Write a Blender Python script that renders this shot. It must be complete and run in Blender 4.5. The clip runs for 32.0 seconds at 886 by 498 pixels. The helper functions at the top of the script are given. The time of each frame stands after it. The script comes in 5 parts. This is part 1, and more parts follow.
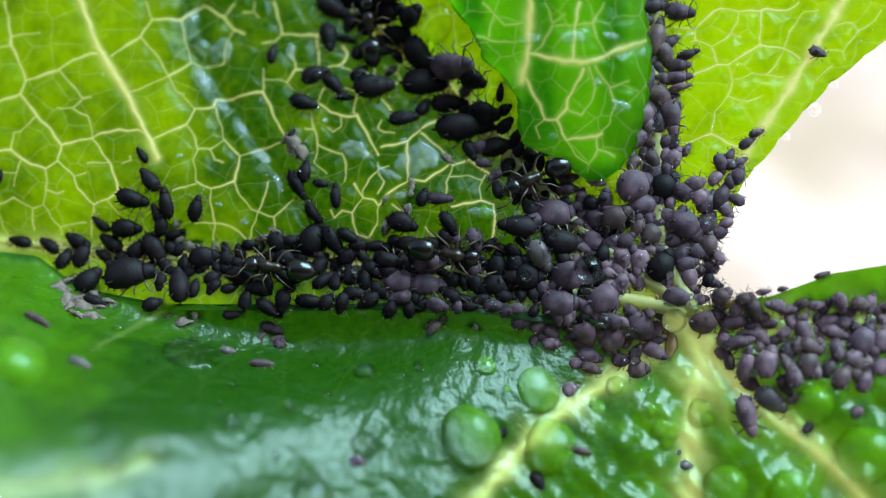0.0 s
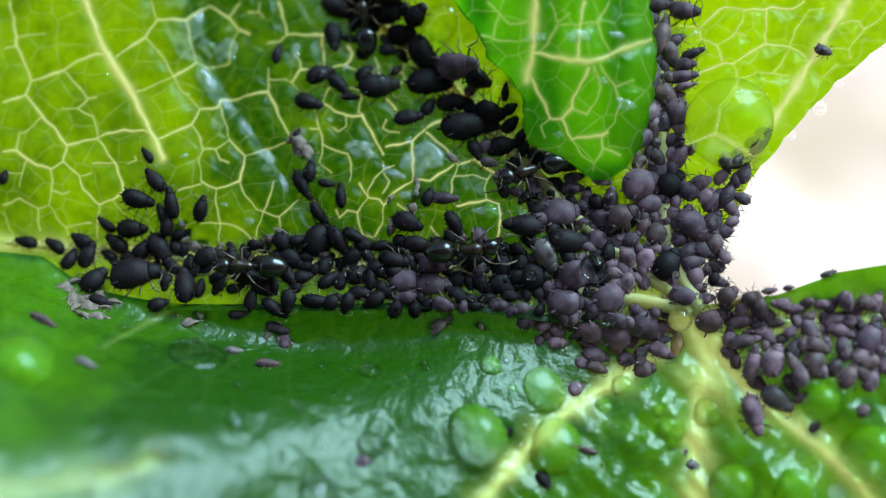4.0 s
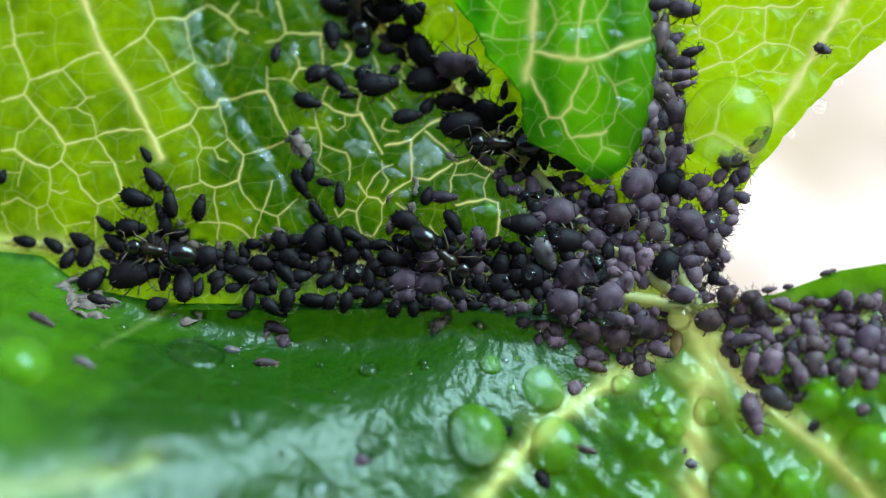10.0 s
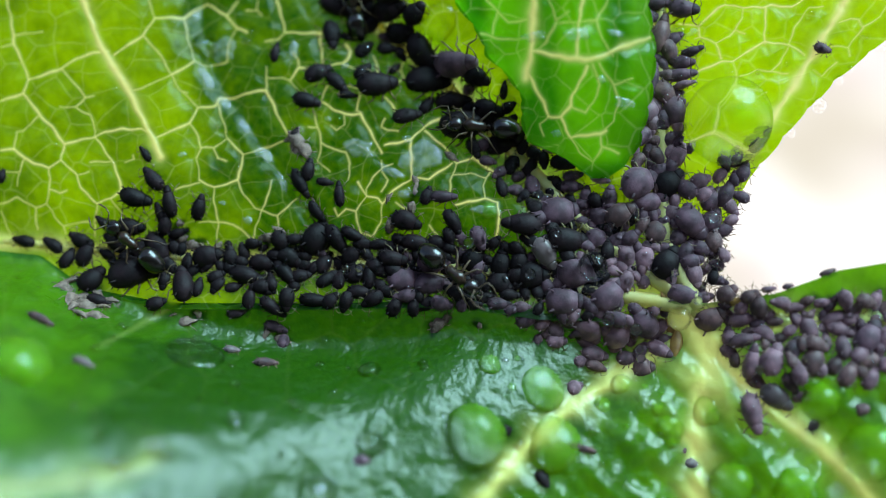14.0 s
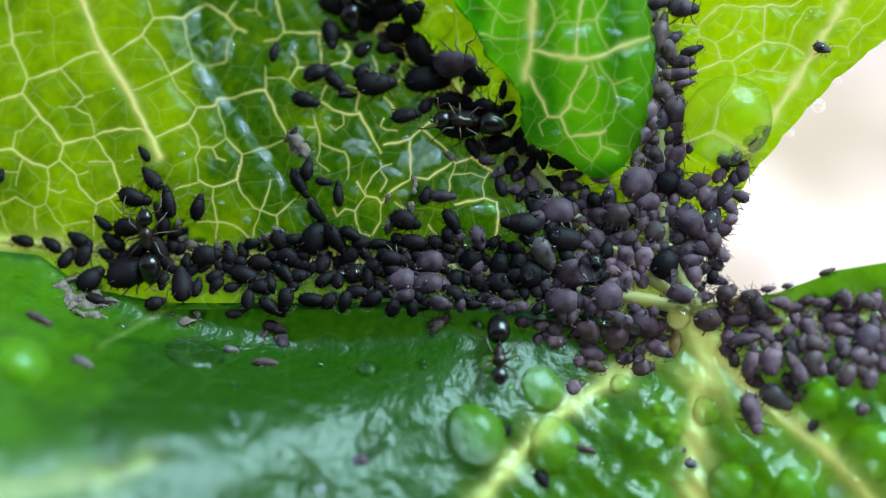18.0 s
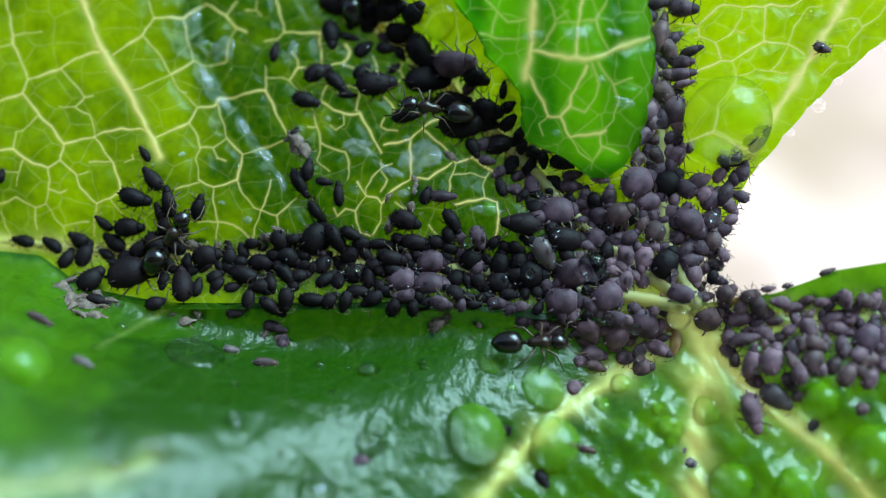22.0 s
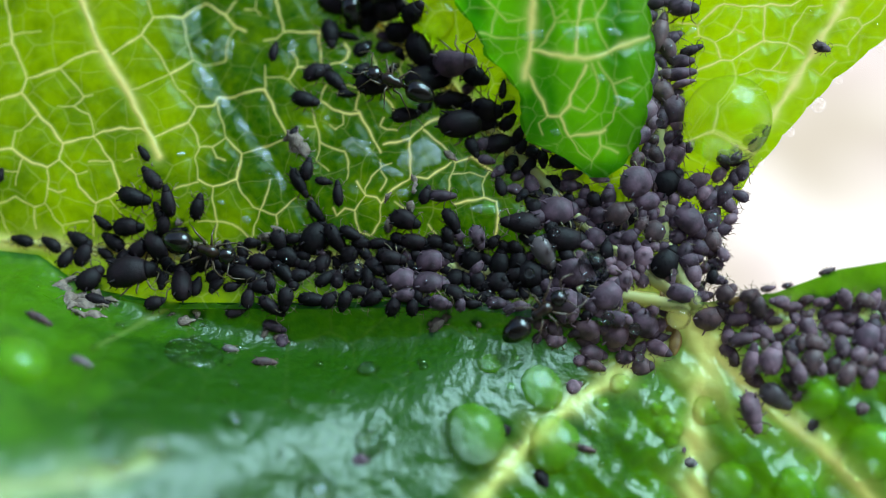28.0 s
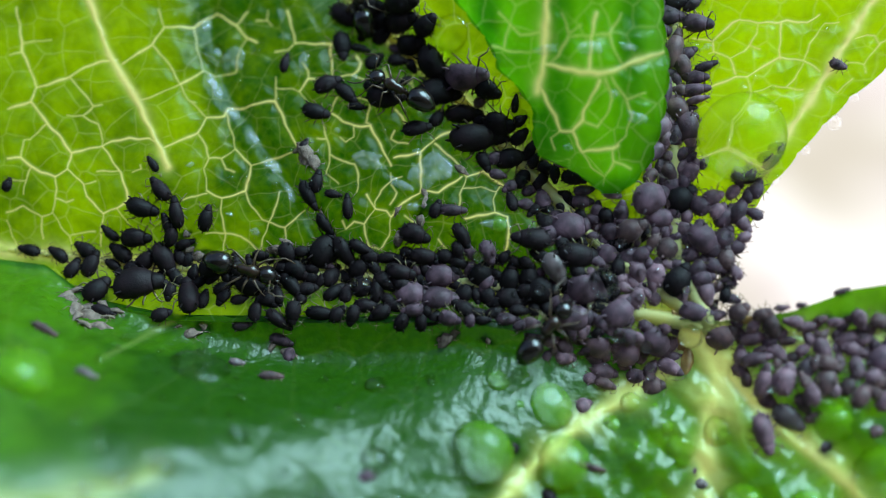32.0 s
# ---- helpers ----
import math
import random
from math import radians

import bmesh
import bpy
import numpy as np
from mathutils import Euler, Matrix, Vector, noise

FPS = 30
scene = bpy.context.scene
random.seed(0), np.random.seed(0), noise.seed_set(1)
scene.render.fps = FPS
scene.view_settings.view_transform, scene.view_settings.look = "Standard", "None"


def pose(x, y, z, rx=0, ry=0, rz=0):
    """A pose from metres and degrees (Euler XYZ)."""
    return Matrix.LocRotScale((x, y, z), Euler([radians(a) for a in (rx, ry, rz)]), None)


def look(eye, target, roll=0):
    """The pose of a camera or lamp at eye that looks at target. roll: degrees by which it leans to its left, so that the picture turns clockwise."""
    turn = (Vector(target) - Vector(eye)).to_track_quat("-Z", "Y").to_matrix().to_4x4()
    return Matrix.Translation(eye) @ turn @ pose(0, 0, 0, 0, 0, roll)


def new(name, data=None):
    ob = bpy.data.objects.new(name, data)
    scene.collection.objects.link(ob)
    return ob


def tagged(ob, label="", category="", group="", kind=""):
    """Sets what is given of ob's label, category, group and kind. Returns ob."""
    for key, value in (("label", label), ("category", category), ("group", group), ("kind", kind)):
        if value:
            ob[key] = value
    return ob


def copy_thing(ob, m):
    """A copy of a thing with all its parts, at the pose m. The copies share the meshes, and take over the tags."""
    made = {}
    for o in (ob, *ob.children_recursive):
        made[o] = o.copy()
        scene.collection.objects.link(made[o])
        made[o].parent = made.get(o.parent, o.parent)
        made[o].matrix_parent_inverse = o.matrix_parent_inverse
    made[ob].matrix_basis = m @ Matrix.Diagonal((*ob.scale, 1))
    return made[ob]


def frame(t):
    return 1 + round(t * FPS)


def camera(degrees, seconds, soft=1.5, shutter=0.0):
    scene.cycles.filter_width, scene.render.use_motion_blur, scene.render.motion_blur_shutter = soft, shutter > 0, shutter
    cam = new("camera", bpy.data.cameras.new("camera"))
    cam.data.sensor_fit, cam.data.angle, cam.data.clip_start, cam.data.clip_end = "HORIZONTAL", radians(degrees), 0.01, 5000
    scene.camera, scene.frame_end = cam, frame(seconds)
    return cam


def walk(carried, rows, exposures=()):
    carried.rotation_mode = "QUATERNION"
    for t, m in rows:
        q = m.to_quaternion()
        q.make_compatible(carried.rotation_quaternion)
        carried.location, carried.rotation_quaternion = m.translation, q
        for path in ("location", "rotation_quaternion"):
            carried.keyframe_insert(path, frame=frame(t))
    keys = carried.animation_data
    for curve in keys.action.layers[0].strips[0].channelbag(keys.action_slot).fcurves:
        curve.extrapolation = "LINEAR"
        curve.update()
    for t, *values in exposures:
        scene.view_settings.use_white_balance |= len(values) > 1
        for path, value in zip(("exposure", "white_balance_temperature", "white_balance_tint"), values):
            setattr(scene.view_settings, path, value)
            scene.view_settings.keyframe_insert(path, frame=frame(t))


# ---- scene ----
cam = camera(40, 32.0, soft=1.05)
cam.data.dof.use_dof = True
cam.data.dof.focus_distance = 0.0596
cam.data.dof.aperture_fstop = 12.0
PATH = [
    (0.0, look((0, -0.060517, 0), (0.000219, 0, 0.000054), 0.164)),
    (0.5, look((0, -0.060472, 0), (-0.000098, 0, 0.000022), 0.188)),
    (1.0, look((0, -0.060456, 0), (0.000025, 0, 0.000036), 0.163)),
    (1.5, look((0, -0.060479, 0), (-0.000062, 0, 0.000038), 0.106)),
    (2.0, look((0, -0.060470, 0), (-0.000050, 0, 0.000015), 0.216)),
    (2.5, look((0, -0.060449, 0), (0.000004, 0, 0.000022), 0.051)),
    (3.0, look((0, -0.060414, 0), (0.000037, 0, 0.000022), -0.000)),
    (3.5, look((0, -0.060493, 0), (-0.000058, 0, 0.000035), 0.042)),
    (5.5, look((0, -0.060426, 0), (0.000014, 0, 0.000002), 0.013)),
    (8.5, look((0, -0.060407, 0), (0.000016, 0, -0.000014), 0.019)),
    (11.0, look((0, -0.060401, 0), (-0.000001, 0, -0.000016), -0.035)),
    (12.0, look((0, -0.060379, 0), (0.000043, 0, -0.000032), -0.007)),
    (12.5, look((0, -0.060390, 0), (0.000003, 0, -0.000028), 0.049)),
    (13.5, look((0, -0.060323, 0), (0.000060, 0, -0.000037), -0.022)),
    (14.5, look((0, -0.060391, 0), (-0.000020, 0, -0.000031), 0.011)),
    (16.5, look((0, -0.060376, 0), (-0.000025, 0, -0.000027), 0.002)),
    (17.5, look((0, -0.060348, 0), (0.000031, 0, -0.000039), 0.002)),
    (18.5, look((0, -0.060305, 0), (0.000069, 0, -0.000046), -0.049)),
    (20.0, look((0, -0.060382, 0), (-0.000003, 0, -0.000039), -0.010)),
    (21.0, look((0, -0.060347, 0), (0.000048, 0, -0.000043), -0.030)),
    (21.5, look((0, -0.060364, 0), (0.000001, 0, -0.000038), -0.025)),
    (22.0, look((0, -0.060340, 0), (0.000044, 0, -0.000047), -0.039)),
    (24.0, look((0, -0.060291, 0), (0.000071, 0, -0.000059), -0.045)),
    (25.0, look((0, -0.060292, 0), (0.000036, 0, -0.000056), -0.013)),
    (27.5, look((0, -0.060294, 0), (0.000067, 0, -0.000069), -0.036)),
    (30.5, look((0, -0.060312, 0), (0.000078, 0, -0.000075), -0.029)),
    (31.0, look((0, -0.060225, 0), (0.000089, 0, -0.000107), -0.072)),
    (31.3, look((0, -0.060249, 0), (0.000070, 0, -0.000118), -0.080)),
    (31.4, look((0, -0.060340, 0), (-0.000224, 0, -0.000140), -0.200)),
    (31.5, look((0, -0.060359, 0), (-0.000102, 0, -0.000168), -0.365)),
    (31.7, look((0, -0.059861, 0), (-0.000365, 0, 0.000589), 0.500)),
    (32.0, look((0, -0.059683, 0), (-0.000419, 0, 0.000656), 0.668)),
]
walk(cam, PATH, exposures=[(0.0, 1.22), (14.0, 1.22), (17.0, 1.14), (32.0, 1.13)])

# ---- daylight: a bright hazy sky, a veiled sun high before the leaf, a glowing backdrop behind it ----
SUN_ELEVATION, SUN_TURN = radians(50), radians(125)
world = bpy.data.worlds.new("sky")
scene.world = world
world.use_nodes = True
wn = world.node_tree.nodes
sky = wn.new("ShaderNodeTexSky")
sky.sky_type, sky.sun_disc = "NISHITA", False
sky.sun_elevation, sky.sun_rotation = SUN_ELEVATION, SUN_TURN
sky.dust_density, sky.ozone_density = 1.5, 1.5
world.node_tree.links.new(sky.outputs["Color"], wn["Background"].inputs["Color"])
wn["Background"].inputs["Strength"].default_value = 0.08

sun_data = bpy.data.lights.new("sun", "SUN")
sun_data.energy, sun_data.angle, sun_data.color = 3.0, radians(42), (0.47, 0.87, 1.0)
sun = new("sun", sun_data)
to_sun = Vector((math.sin(SUN_TURN) * math.cos(SUN_ELEVATION), math.cos(SUN_TURN) * math.cos(SUN_ELEVATION), math.sin(SUN_ELEVATION)))
sun.matrix_basis = look(to_sun * 2.0, (0, 0, 0))

MM = 0.001


# ---- materials ----
def material(name):
    m = bpy.data.materials.new(name)
    m.use_nodes = True
    m.node_tree.nodes.clear()
    return m, m.node_tree.nodes, m.node_tree.links


def noise_of(nodes, links, scale, detail=4.0, rough=0.55):
    """Noise over the thing's own space; scale is in waves a metre."""
    where = nodes.new("ShaderNodeTexCoord")
    n = nodes.new("ShaderNodeTexNoise")
    n.inputs["Scale"].default_value, n.inputs["Detail"].default_value, n.inputs["Roughness"].default_value = scale, detail, rough
    links.new(where.outputs["Object"], n.inputs["Vector"])
    return n


def mixed(nodes, links, fac, a, b):
    """A colour between a and b, each a colour or a socket."""
    m = nodes.new("ShaderNodeMix")
    m.data_type = "RGBA"
    for socket, v in ((m.inputs[0], fac), (m.inputs[6], a), (m.inputs[7], b)):
        if isinstance(v, bpy.types.NodeSocket):
            links.new(v, socket)
        elif isinstance(v, tuple):
            socket.default_value = (*v, 1.0)
        else:
            socket.default_value = v
    return m.outputs[2]


def ramp(nodes, links, value, lo, hi):
    r = nodes.new("ShaderNodeMapRange")
    r.inputs["From Min"].default_value, r.inputs["From Max"].default_value = lo, hi
    links.new(value, r.inputs["Value"])
    return r.outputs["Result"]


def leaf_material(name, lamina, lamina_dark, glow, glow_dark, share, rough, gloss=0.5, crinkle=0.0, pale=((0.58, 0.68, 0.26), (0.94, 0.98, 0.34))):
    """Leaf tissue: pale veins by the mesh's own vein value, mottled lamina, light let through."""
    m, n, l = material(name)
    vein = n.new("ShaderNodeAttribute")
    vein.attribute_name = "vein"
    wide, fine = noise_of(n, l, 170, 3.0), noise_of(n, l, 2600, 5.0)
    blotch = noise_of(n, l, 620, 2.0)
    both = n.new("ShaderNodeMath")
    both.operation = "ADD"
    l.new(wide.outputs["Fac"], both.inputs[0])
    l.new(blotch.outputs["Fac"], both.inputs[1])
    patch = ramp(n, l, both.outputs[0], 0.8, 1.2)
    grain = ramp(n, l, fine.outputs["Fac"], 0.3, 0.7)
    # deep carries shade painted into the leaf's own colours.
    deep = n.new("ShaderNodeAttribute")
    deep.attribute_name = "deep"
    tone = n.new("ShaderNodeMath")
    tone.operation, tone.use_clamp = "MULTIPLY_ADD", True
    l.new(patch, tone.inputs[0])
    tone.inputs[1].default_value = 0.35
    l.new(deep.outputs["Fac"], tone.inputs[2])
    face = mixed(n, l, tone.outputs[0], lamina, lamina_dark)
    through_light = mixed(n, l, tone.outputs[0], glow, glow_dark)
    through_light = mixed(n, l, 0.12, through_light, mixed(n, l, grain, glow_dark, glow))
    face = mixed(n, l, vein.outputs["Fac"], face, pale[0])
    through_light = mixed(n, l, vein.outputs["Fac"], through_light, pale[1])
    p = n.new("ShaderNodeBsdfPrincipled")
    l.new(face, p.inputs["Base Color"])
    p.inputs["Specular IOR Level"].default_value = gloss
    r = n.new("ShaderNodeMapRange")
    r.inputs["To Min"].default_value, r.inputs["To Max"].default_value = rough - 0.08, rough + 0.12
    l.new(wide.outputs["Fac"], r.inputs["Value"])
    l.new(r.outputs["Result"], p.inputs["Roughness"])
    b = n.new("ShaderNodeBump")
    b.inputs["Strength"].default_value, b.inputs["Distance"].default_value = 0.35, 0.00008
    l.new(fine.outputs["Fac"], b.inputs["Height"])
    if crinkle:
        coarse, fold = noise_of(n, l, 420, 4.0, 0.6), n.new("ShaderNodeBump")
        fold.inputs["Strength"].default_value, fold.inputs["Distance"].default_value = 1.0, crinkle
        l.new(coarse.outputs["Fac"], fold.inputs["Height"])
        l.new(fold.outputs["Normal"], b.inputs["Normal"])
    l.new(b.outputs["Normal"], p.inputs["Normal"])
    t = n.new("ShaderNodeBsdfTranslucent")
    l.new(through_light, t.inputs["Color"])
    mix, out = n.new("ShaderNodeMixShader"), n.new("ShaderNodeOutputMaterial")
    mix.inputs[0].default_value = share
    l.new(p.outputs[0], mix.inputs[1])
    l.new(t.outputs[0], mix.inputs[2])
    l.new(mix.outputs[0], out.inputs["Surface"])
    return m


def solid(name, a, b, scale, rough, gloss=0.5, bump=0.3, deep=0.00004, sheen=0.0, vary=0.0, coat=0.0):
    """An opaque skin: two colours mottled, fine relief, a little different from thing to thing."""
    m, n, l = material(name)
    no, fine = noise_of(n, l, scale, 4.0), noise_of(n, l, scale * 6, 4.0)
    col = mixed(n, l, ramp(n, l, no.outputs["Fac"], 0.35, 0.68), a, b)
    if vary:
        info = n.new("ShaderNodeObjectInfo")
        hsv = n.new("ShaderNodeHueSaturation")
        l.new(col, hsv.inputs["Color"])
        r = n.new("ShaderNodeMapRange")
        r.inputs["To Min"].default_value, r.inputs["To Max"].default_value = 1 - vary, 1 + vary
        l.new(info.outputs["Random"], r.inputs["Value"])
        l.new(r.outputs["Result"], hsv.inputs["Value"])
        col = hsv.outputs["Color"]
    p, out = n.new("ShaderNodeBsdfPrincipled"), n.new("ShaderNodeOutputMaterial")
    l.new(col, p.inputs["Base Color"])
    p.inputs["Roughness"].default_value, p.inputs["Specular IOR Level"].default_value = rough, gloss
    p.inputs["Sheen Weight"].default_value, p.inputs["Sheen Roughness"].default_value = sheen, 0.5
    p.inputs["Coat Weight"].default_value, p.inputs["Coat Roughness"].default_value = coat, 0.22
    bp = n.new("ShaderNodeBump")
    bp.inputs["Strength"].default_value, bp.inputs["Distance"].default_value = bump, deep
    l.new(fine.outputs["Fac"], bp.inputs["Height"])
    l.new(bp.outputs["Normal"], p.inputs["Normal"])
    l.new(p.outputs[0], out.inputs["Surface"])
    return m


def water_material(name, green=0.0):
    """Water; green is the diffuse share that paints light gathered by a resting drop."""
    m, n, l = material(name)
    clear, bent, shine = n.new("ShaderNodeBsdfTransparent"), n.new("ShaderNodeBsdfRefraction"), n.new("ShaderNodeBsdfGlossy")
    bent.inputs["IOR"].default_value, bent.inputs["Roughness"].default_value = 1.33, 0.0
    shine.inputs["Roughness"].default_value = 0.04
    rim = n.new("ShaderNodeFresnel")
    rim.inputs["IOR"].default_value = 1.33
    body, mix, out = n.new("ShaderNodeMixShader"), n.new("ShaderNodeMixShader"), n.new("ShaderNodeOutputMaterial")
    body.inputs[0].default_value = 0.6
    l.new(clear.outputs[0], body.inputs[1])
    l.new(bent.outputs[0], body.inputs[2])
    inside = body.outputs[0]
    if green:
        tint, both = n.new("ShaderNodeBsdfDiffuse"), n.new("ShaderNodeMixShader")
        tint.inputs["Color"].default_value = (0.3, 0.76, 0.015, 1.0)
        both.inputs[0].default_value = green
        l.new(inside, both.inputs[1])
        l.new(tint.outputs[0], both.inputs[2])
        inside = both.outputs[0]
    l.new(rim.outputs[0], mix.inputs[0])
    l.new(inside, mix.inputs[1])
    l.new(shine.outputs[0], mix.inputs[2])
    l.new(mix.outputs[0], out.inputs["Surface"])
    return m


def film_material():
    m, n, l = material("honeydew_film")
    clear, milk, shine = n.new("ShaderNodeBsdfTransparent"), n.new("ShaderNodeBsdfDiffuse"), n.new("ShaderNodeBsdfGlossy")
    # The milky white also paints in the sheen of wet spots.
    milk.inputs["Color"].default_value = (0.8, 0.86, 0.84, 1.0)
    shine.inputs["Roughness"].default_value = 0.12
    fine = noise_of(n, l, 3000, 4.0)
    b = n.new("ShaderNodeBump")
    b.inputs["Strength"].default_value, b.inputs["Distance"].default_value = 0.8, 0.00008
    l.new(fine.outputs["Fac"], b.inputs["Height"])
    l.new(b.outputs["Normal"], shine.inputs["Normal"])
    share_of = n.new("ShaderNodeMapRange")
    share_of.inputs["From Min"].default_value, share_of.inputs["From Max"].default_value = 0.35, 0.7
    share_of.inputs["To Min"].default_value, share_of.inputs["To Max"].default_value = 0.02, 0.22
    l.new(noise_of(n, l, 1700, 3.0).outputs["Fac"], share_of.inputs["Value"])
    body, mix, out = n.new("ShaderNodeMixShader"), n.new("ShaderNodeMixShader"), n.new("ShaderNodeOutputMaterial")
    l.new(share_of.outputs["Result"], body.inputs[0])
    l.new(clear.outputs[0], body.inputs[1])
    l.new(milk.outputs[0], body.inputs[2])
    mix.inputs[0].default_value = 0.06
    l.new(body.outputs[0], mix.inputs[1])
    l.new(shine.outputs[0], mix.inputs[2])
    l.new(mix.outputs[0], out.inputs["Surface"])
    return m


FILM = film_material()
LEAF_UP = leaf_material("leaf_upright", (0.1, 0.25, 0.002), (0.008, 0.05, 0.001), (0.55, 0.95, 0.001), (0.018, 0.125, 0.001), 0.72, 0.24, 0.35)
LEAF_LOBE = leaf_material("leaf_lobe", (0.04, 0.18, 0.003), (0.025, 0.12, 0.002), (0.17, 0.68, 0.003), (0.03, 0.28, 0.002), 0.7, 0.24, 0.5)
# Darker copy of the leaf tissue, with shade put into its colours.
LEAF_LOW = leaf_material("leaf_bent_shaded", (0.055, 0.22, 0.004), (0.013, 0.072, 0.002), (0.26, 0.76, 0.004), (0.016, 0.12, 0.001), 0.5, 0.28, 0.8, 0.00035, ((0.55, 0.68, 0.2), (0.86, 0.95, 0.28)))
VEIN = leaf_material("vein_pale", (0.8, 0.74, 0.3), (0.68, 0.62, 0.2), (0.95, 0.88, 0.32), (0.8, 0.76, 0.2), 0.5, 0.36)
BROWN = solid("scar_brown", (0.2, 0.09, 0.02), (0.45, 0.28, 0.06), 900, 0.5)
BLACK = solid("aphid_black", (0.006, 0.0027, 0.0036), (0.0145, 0.0068, 0.0086), 3200, 0.6, 0.2, 0.6, 0.00004, 0.0, 0.5, 0.0)
SLATE = solid("aphid_slate", (0.055, 0.029, 0.039), (0.138, 0.073, 0.096), 3200, 0.55, 0.26, 0.6, 0.00004, 0.04, 0.5, 0.0)
GREY = solid("aphid_grey", (0.125, 0.064, 0.08), (0.27, 0.142, 0.17), 3200, 0.55, 0.28, 0.6, 0.00004, 0.1, 0.45, 0.0)
RUST = solid("aphid_rust", (0.072, 0.034, 0.036), (0.17, 0.087, 0.086), 3200, 0.5, 0.3, 0.6, 0.00004, 0.1, 0.45, 0.0)
PALE = solid("aphid_pale", (0.1, 0.066, 0.066), (0.17, 0.12, 0.12), 1800, 0.5, 0.4, 0.35, 0.00003, 0.2, 0.2, 0.3)
LIMB = solid("aphid_limb", (0.06, 0.042, 0.02), (0.22, 0.17, 0.07), 2500, 0.5)
ANT = solid("ant_shell", (0.006, 0.0045, 0.004), (0.016, 0.01, 0.007), 2000, 0.2, 0.7, 0.2, 0.00002)
ANT_BROWN = solid("ant_brown", (0.02, 0.009, 0.005), (0.045, 0.022, 0.012), 2000, 0.3, 0.6, 0.2, 0.00002)
ANT_LIMB = solid("ant_limb", (0.05, 0.026, 0.012), (0.13, 0.08, 0.045), 2000, 0.4)
HUSK = solid("husk_grey", (0.13, 0.085, 0.065), (0.32, 0.22, 0.17), 2500, 0.6, 0.4, 0.6, 0.0001)
SOIL = solid("bare_ground", (0.12, 0.1, 0.08), (0.2, 0.17, 0.14), 8, 0.9, 0.2, 0.5, 0.01)
BLOCKER = solid("blocker_dark", (0.04, 0.035, 0.028), (0.075, 0.065, 0.05), 5, 0.85, 0.2, 0.5, 0.01)
WATER = water_material("water")
# Green glow of gathered light painted into the water, fainter in the raindrop.
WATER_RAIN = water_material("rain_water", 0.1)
WATER_GREEN = water_material("water_painted_glow", 0.16)


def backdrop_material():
    m, n, l = material("far_glow")
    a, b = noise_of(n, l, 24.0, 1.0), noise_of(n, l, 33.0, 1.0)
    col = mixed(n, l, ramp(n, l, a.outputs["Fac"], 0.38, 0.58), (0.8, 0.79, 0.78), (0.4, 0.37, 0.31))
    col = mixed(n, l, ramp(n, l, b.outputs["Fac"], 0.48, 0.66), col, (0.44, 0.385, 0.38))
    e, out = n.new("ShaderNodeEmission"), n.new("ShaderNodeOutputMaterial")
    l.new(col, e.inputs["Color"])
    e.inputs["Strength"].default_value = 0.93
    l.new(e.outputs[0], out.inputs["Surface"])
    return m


# ---- mesh helpers ----
def part(name, bm, mat, parent, label=""):
    """Links a bmesh as one mesh under its thing."""
    me = bpy.data.meshes.new(name)
    bm.to_mesh(me)
    bm.free()
    for f in me.polygons:
        f.use_smooth = True
    me.materials.append(mat)
    ob = new(name, me)
    ob.parent = parent
    return tagged(ob, label) if label else ob


def share(name, me, parent, m=None):
    ob = new(name, me)
    ob.parent = parent
    if m is not None:
        ob.matrix_basis = m
    return ob


def tube(points, radii, sides=6, bm=None, closed=True):
    """A bent round rod through points, one radius each, in metres."""
    bm = bm or bmesh.new()
    pts = [Vector(p) for p in points]
    rings, side = [], None
    for i, p in enumerate(pts):
        way = (pts[min(i + 1, len(pts) - 1)] - pts[max(i - 1, 0)]).normalized()
        if side is None:
            side = way.orthogonal().normalized()
        side = (side - way * side.dot(way)).normalized()
        up = way.cross(side)
        r = radii[i]
        rings.append([bm.verts.new(p + (side * math.cos(a) + up * math.sin(a)) * r) for a in (2 * math.pi * k / sides for k in range(sides))])
    for a, b in zip(rings, rings[1:]):
        for k in range(sides):
            bm.faces.new((a[k], a[(k + 1) % sides], b[(k + 1) % sides], b[k]))
    if closed:
        bm.faces.new(rings[0][::-1])
        bm.faces.new(rings[-1])
    return bm


def spun(rows, sides=14, bm=None, belly=1.0):
    """A body along x: rows of (x, half width, half height, rise), flatter below by belly."""
    bm = bm or bmesh.new()
    rings = []
    for x, wy, hz, rise in rows:
        ring = []
        for k in range(sides):
            a = 2 * math.pi * k / sides
            c, s = math.cos(a), math.sin(a)
            ring.append(bm.verts.new((x, wy * c, rise + hz * s * (belly if s < 0 else 1.0))))
        rings.append(ring)
    for a, b in zip(rings, rings[1:]):
        for k in range(sides):
            bm.faces.new((a[k], a[(k + 1) % sides], b[(k + 1) % sides], b[k]))
    bm.faces.new(rings[0][::-1])
    bm.faces.new(rings[-1])
    bmesh.ops.recalc_face_normals(bm, faces=bm.faces[:])
    return bm


def curve_through(points, steps=6):
    """A smooth line through the points."""
    pts = [np.array(p, float) for p in points]
    pts = [2 * pts[0] - pts[1], *pts, 2 * pts[-1] - pts[-2]]
    line = []
    for a, b, c, d in zip(pts, pts[1:], pts[2:], pts[3:]):
        for k in range(steps):
            t = k / steps
            line.append(0.5 * (2 * b + (c - a) * t + (2 * a - 5 * b + 4 * c - d) * t * t + (3 * b - a - 3 * c + d) * t ** 3))
    return line + [pts[-2]]


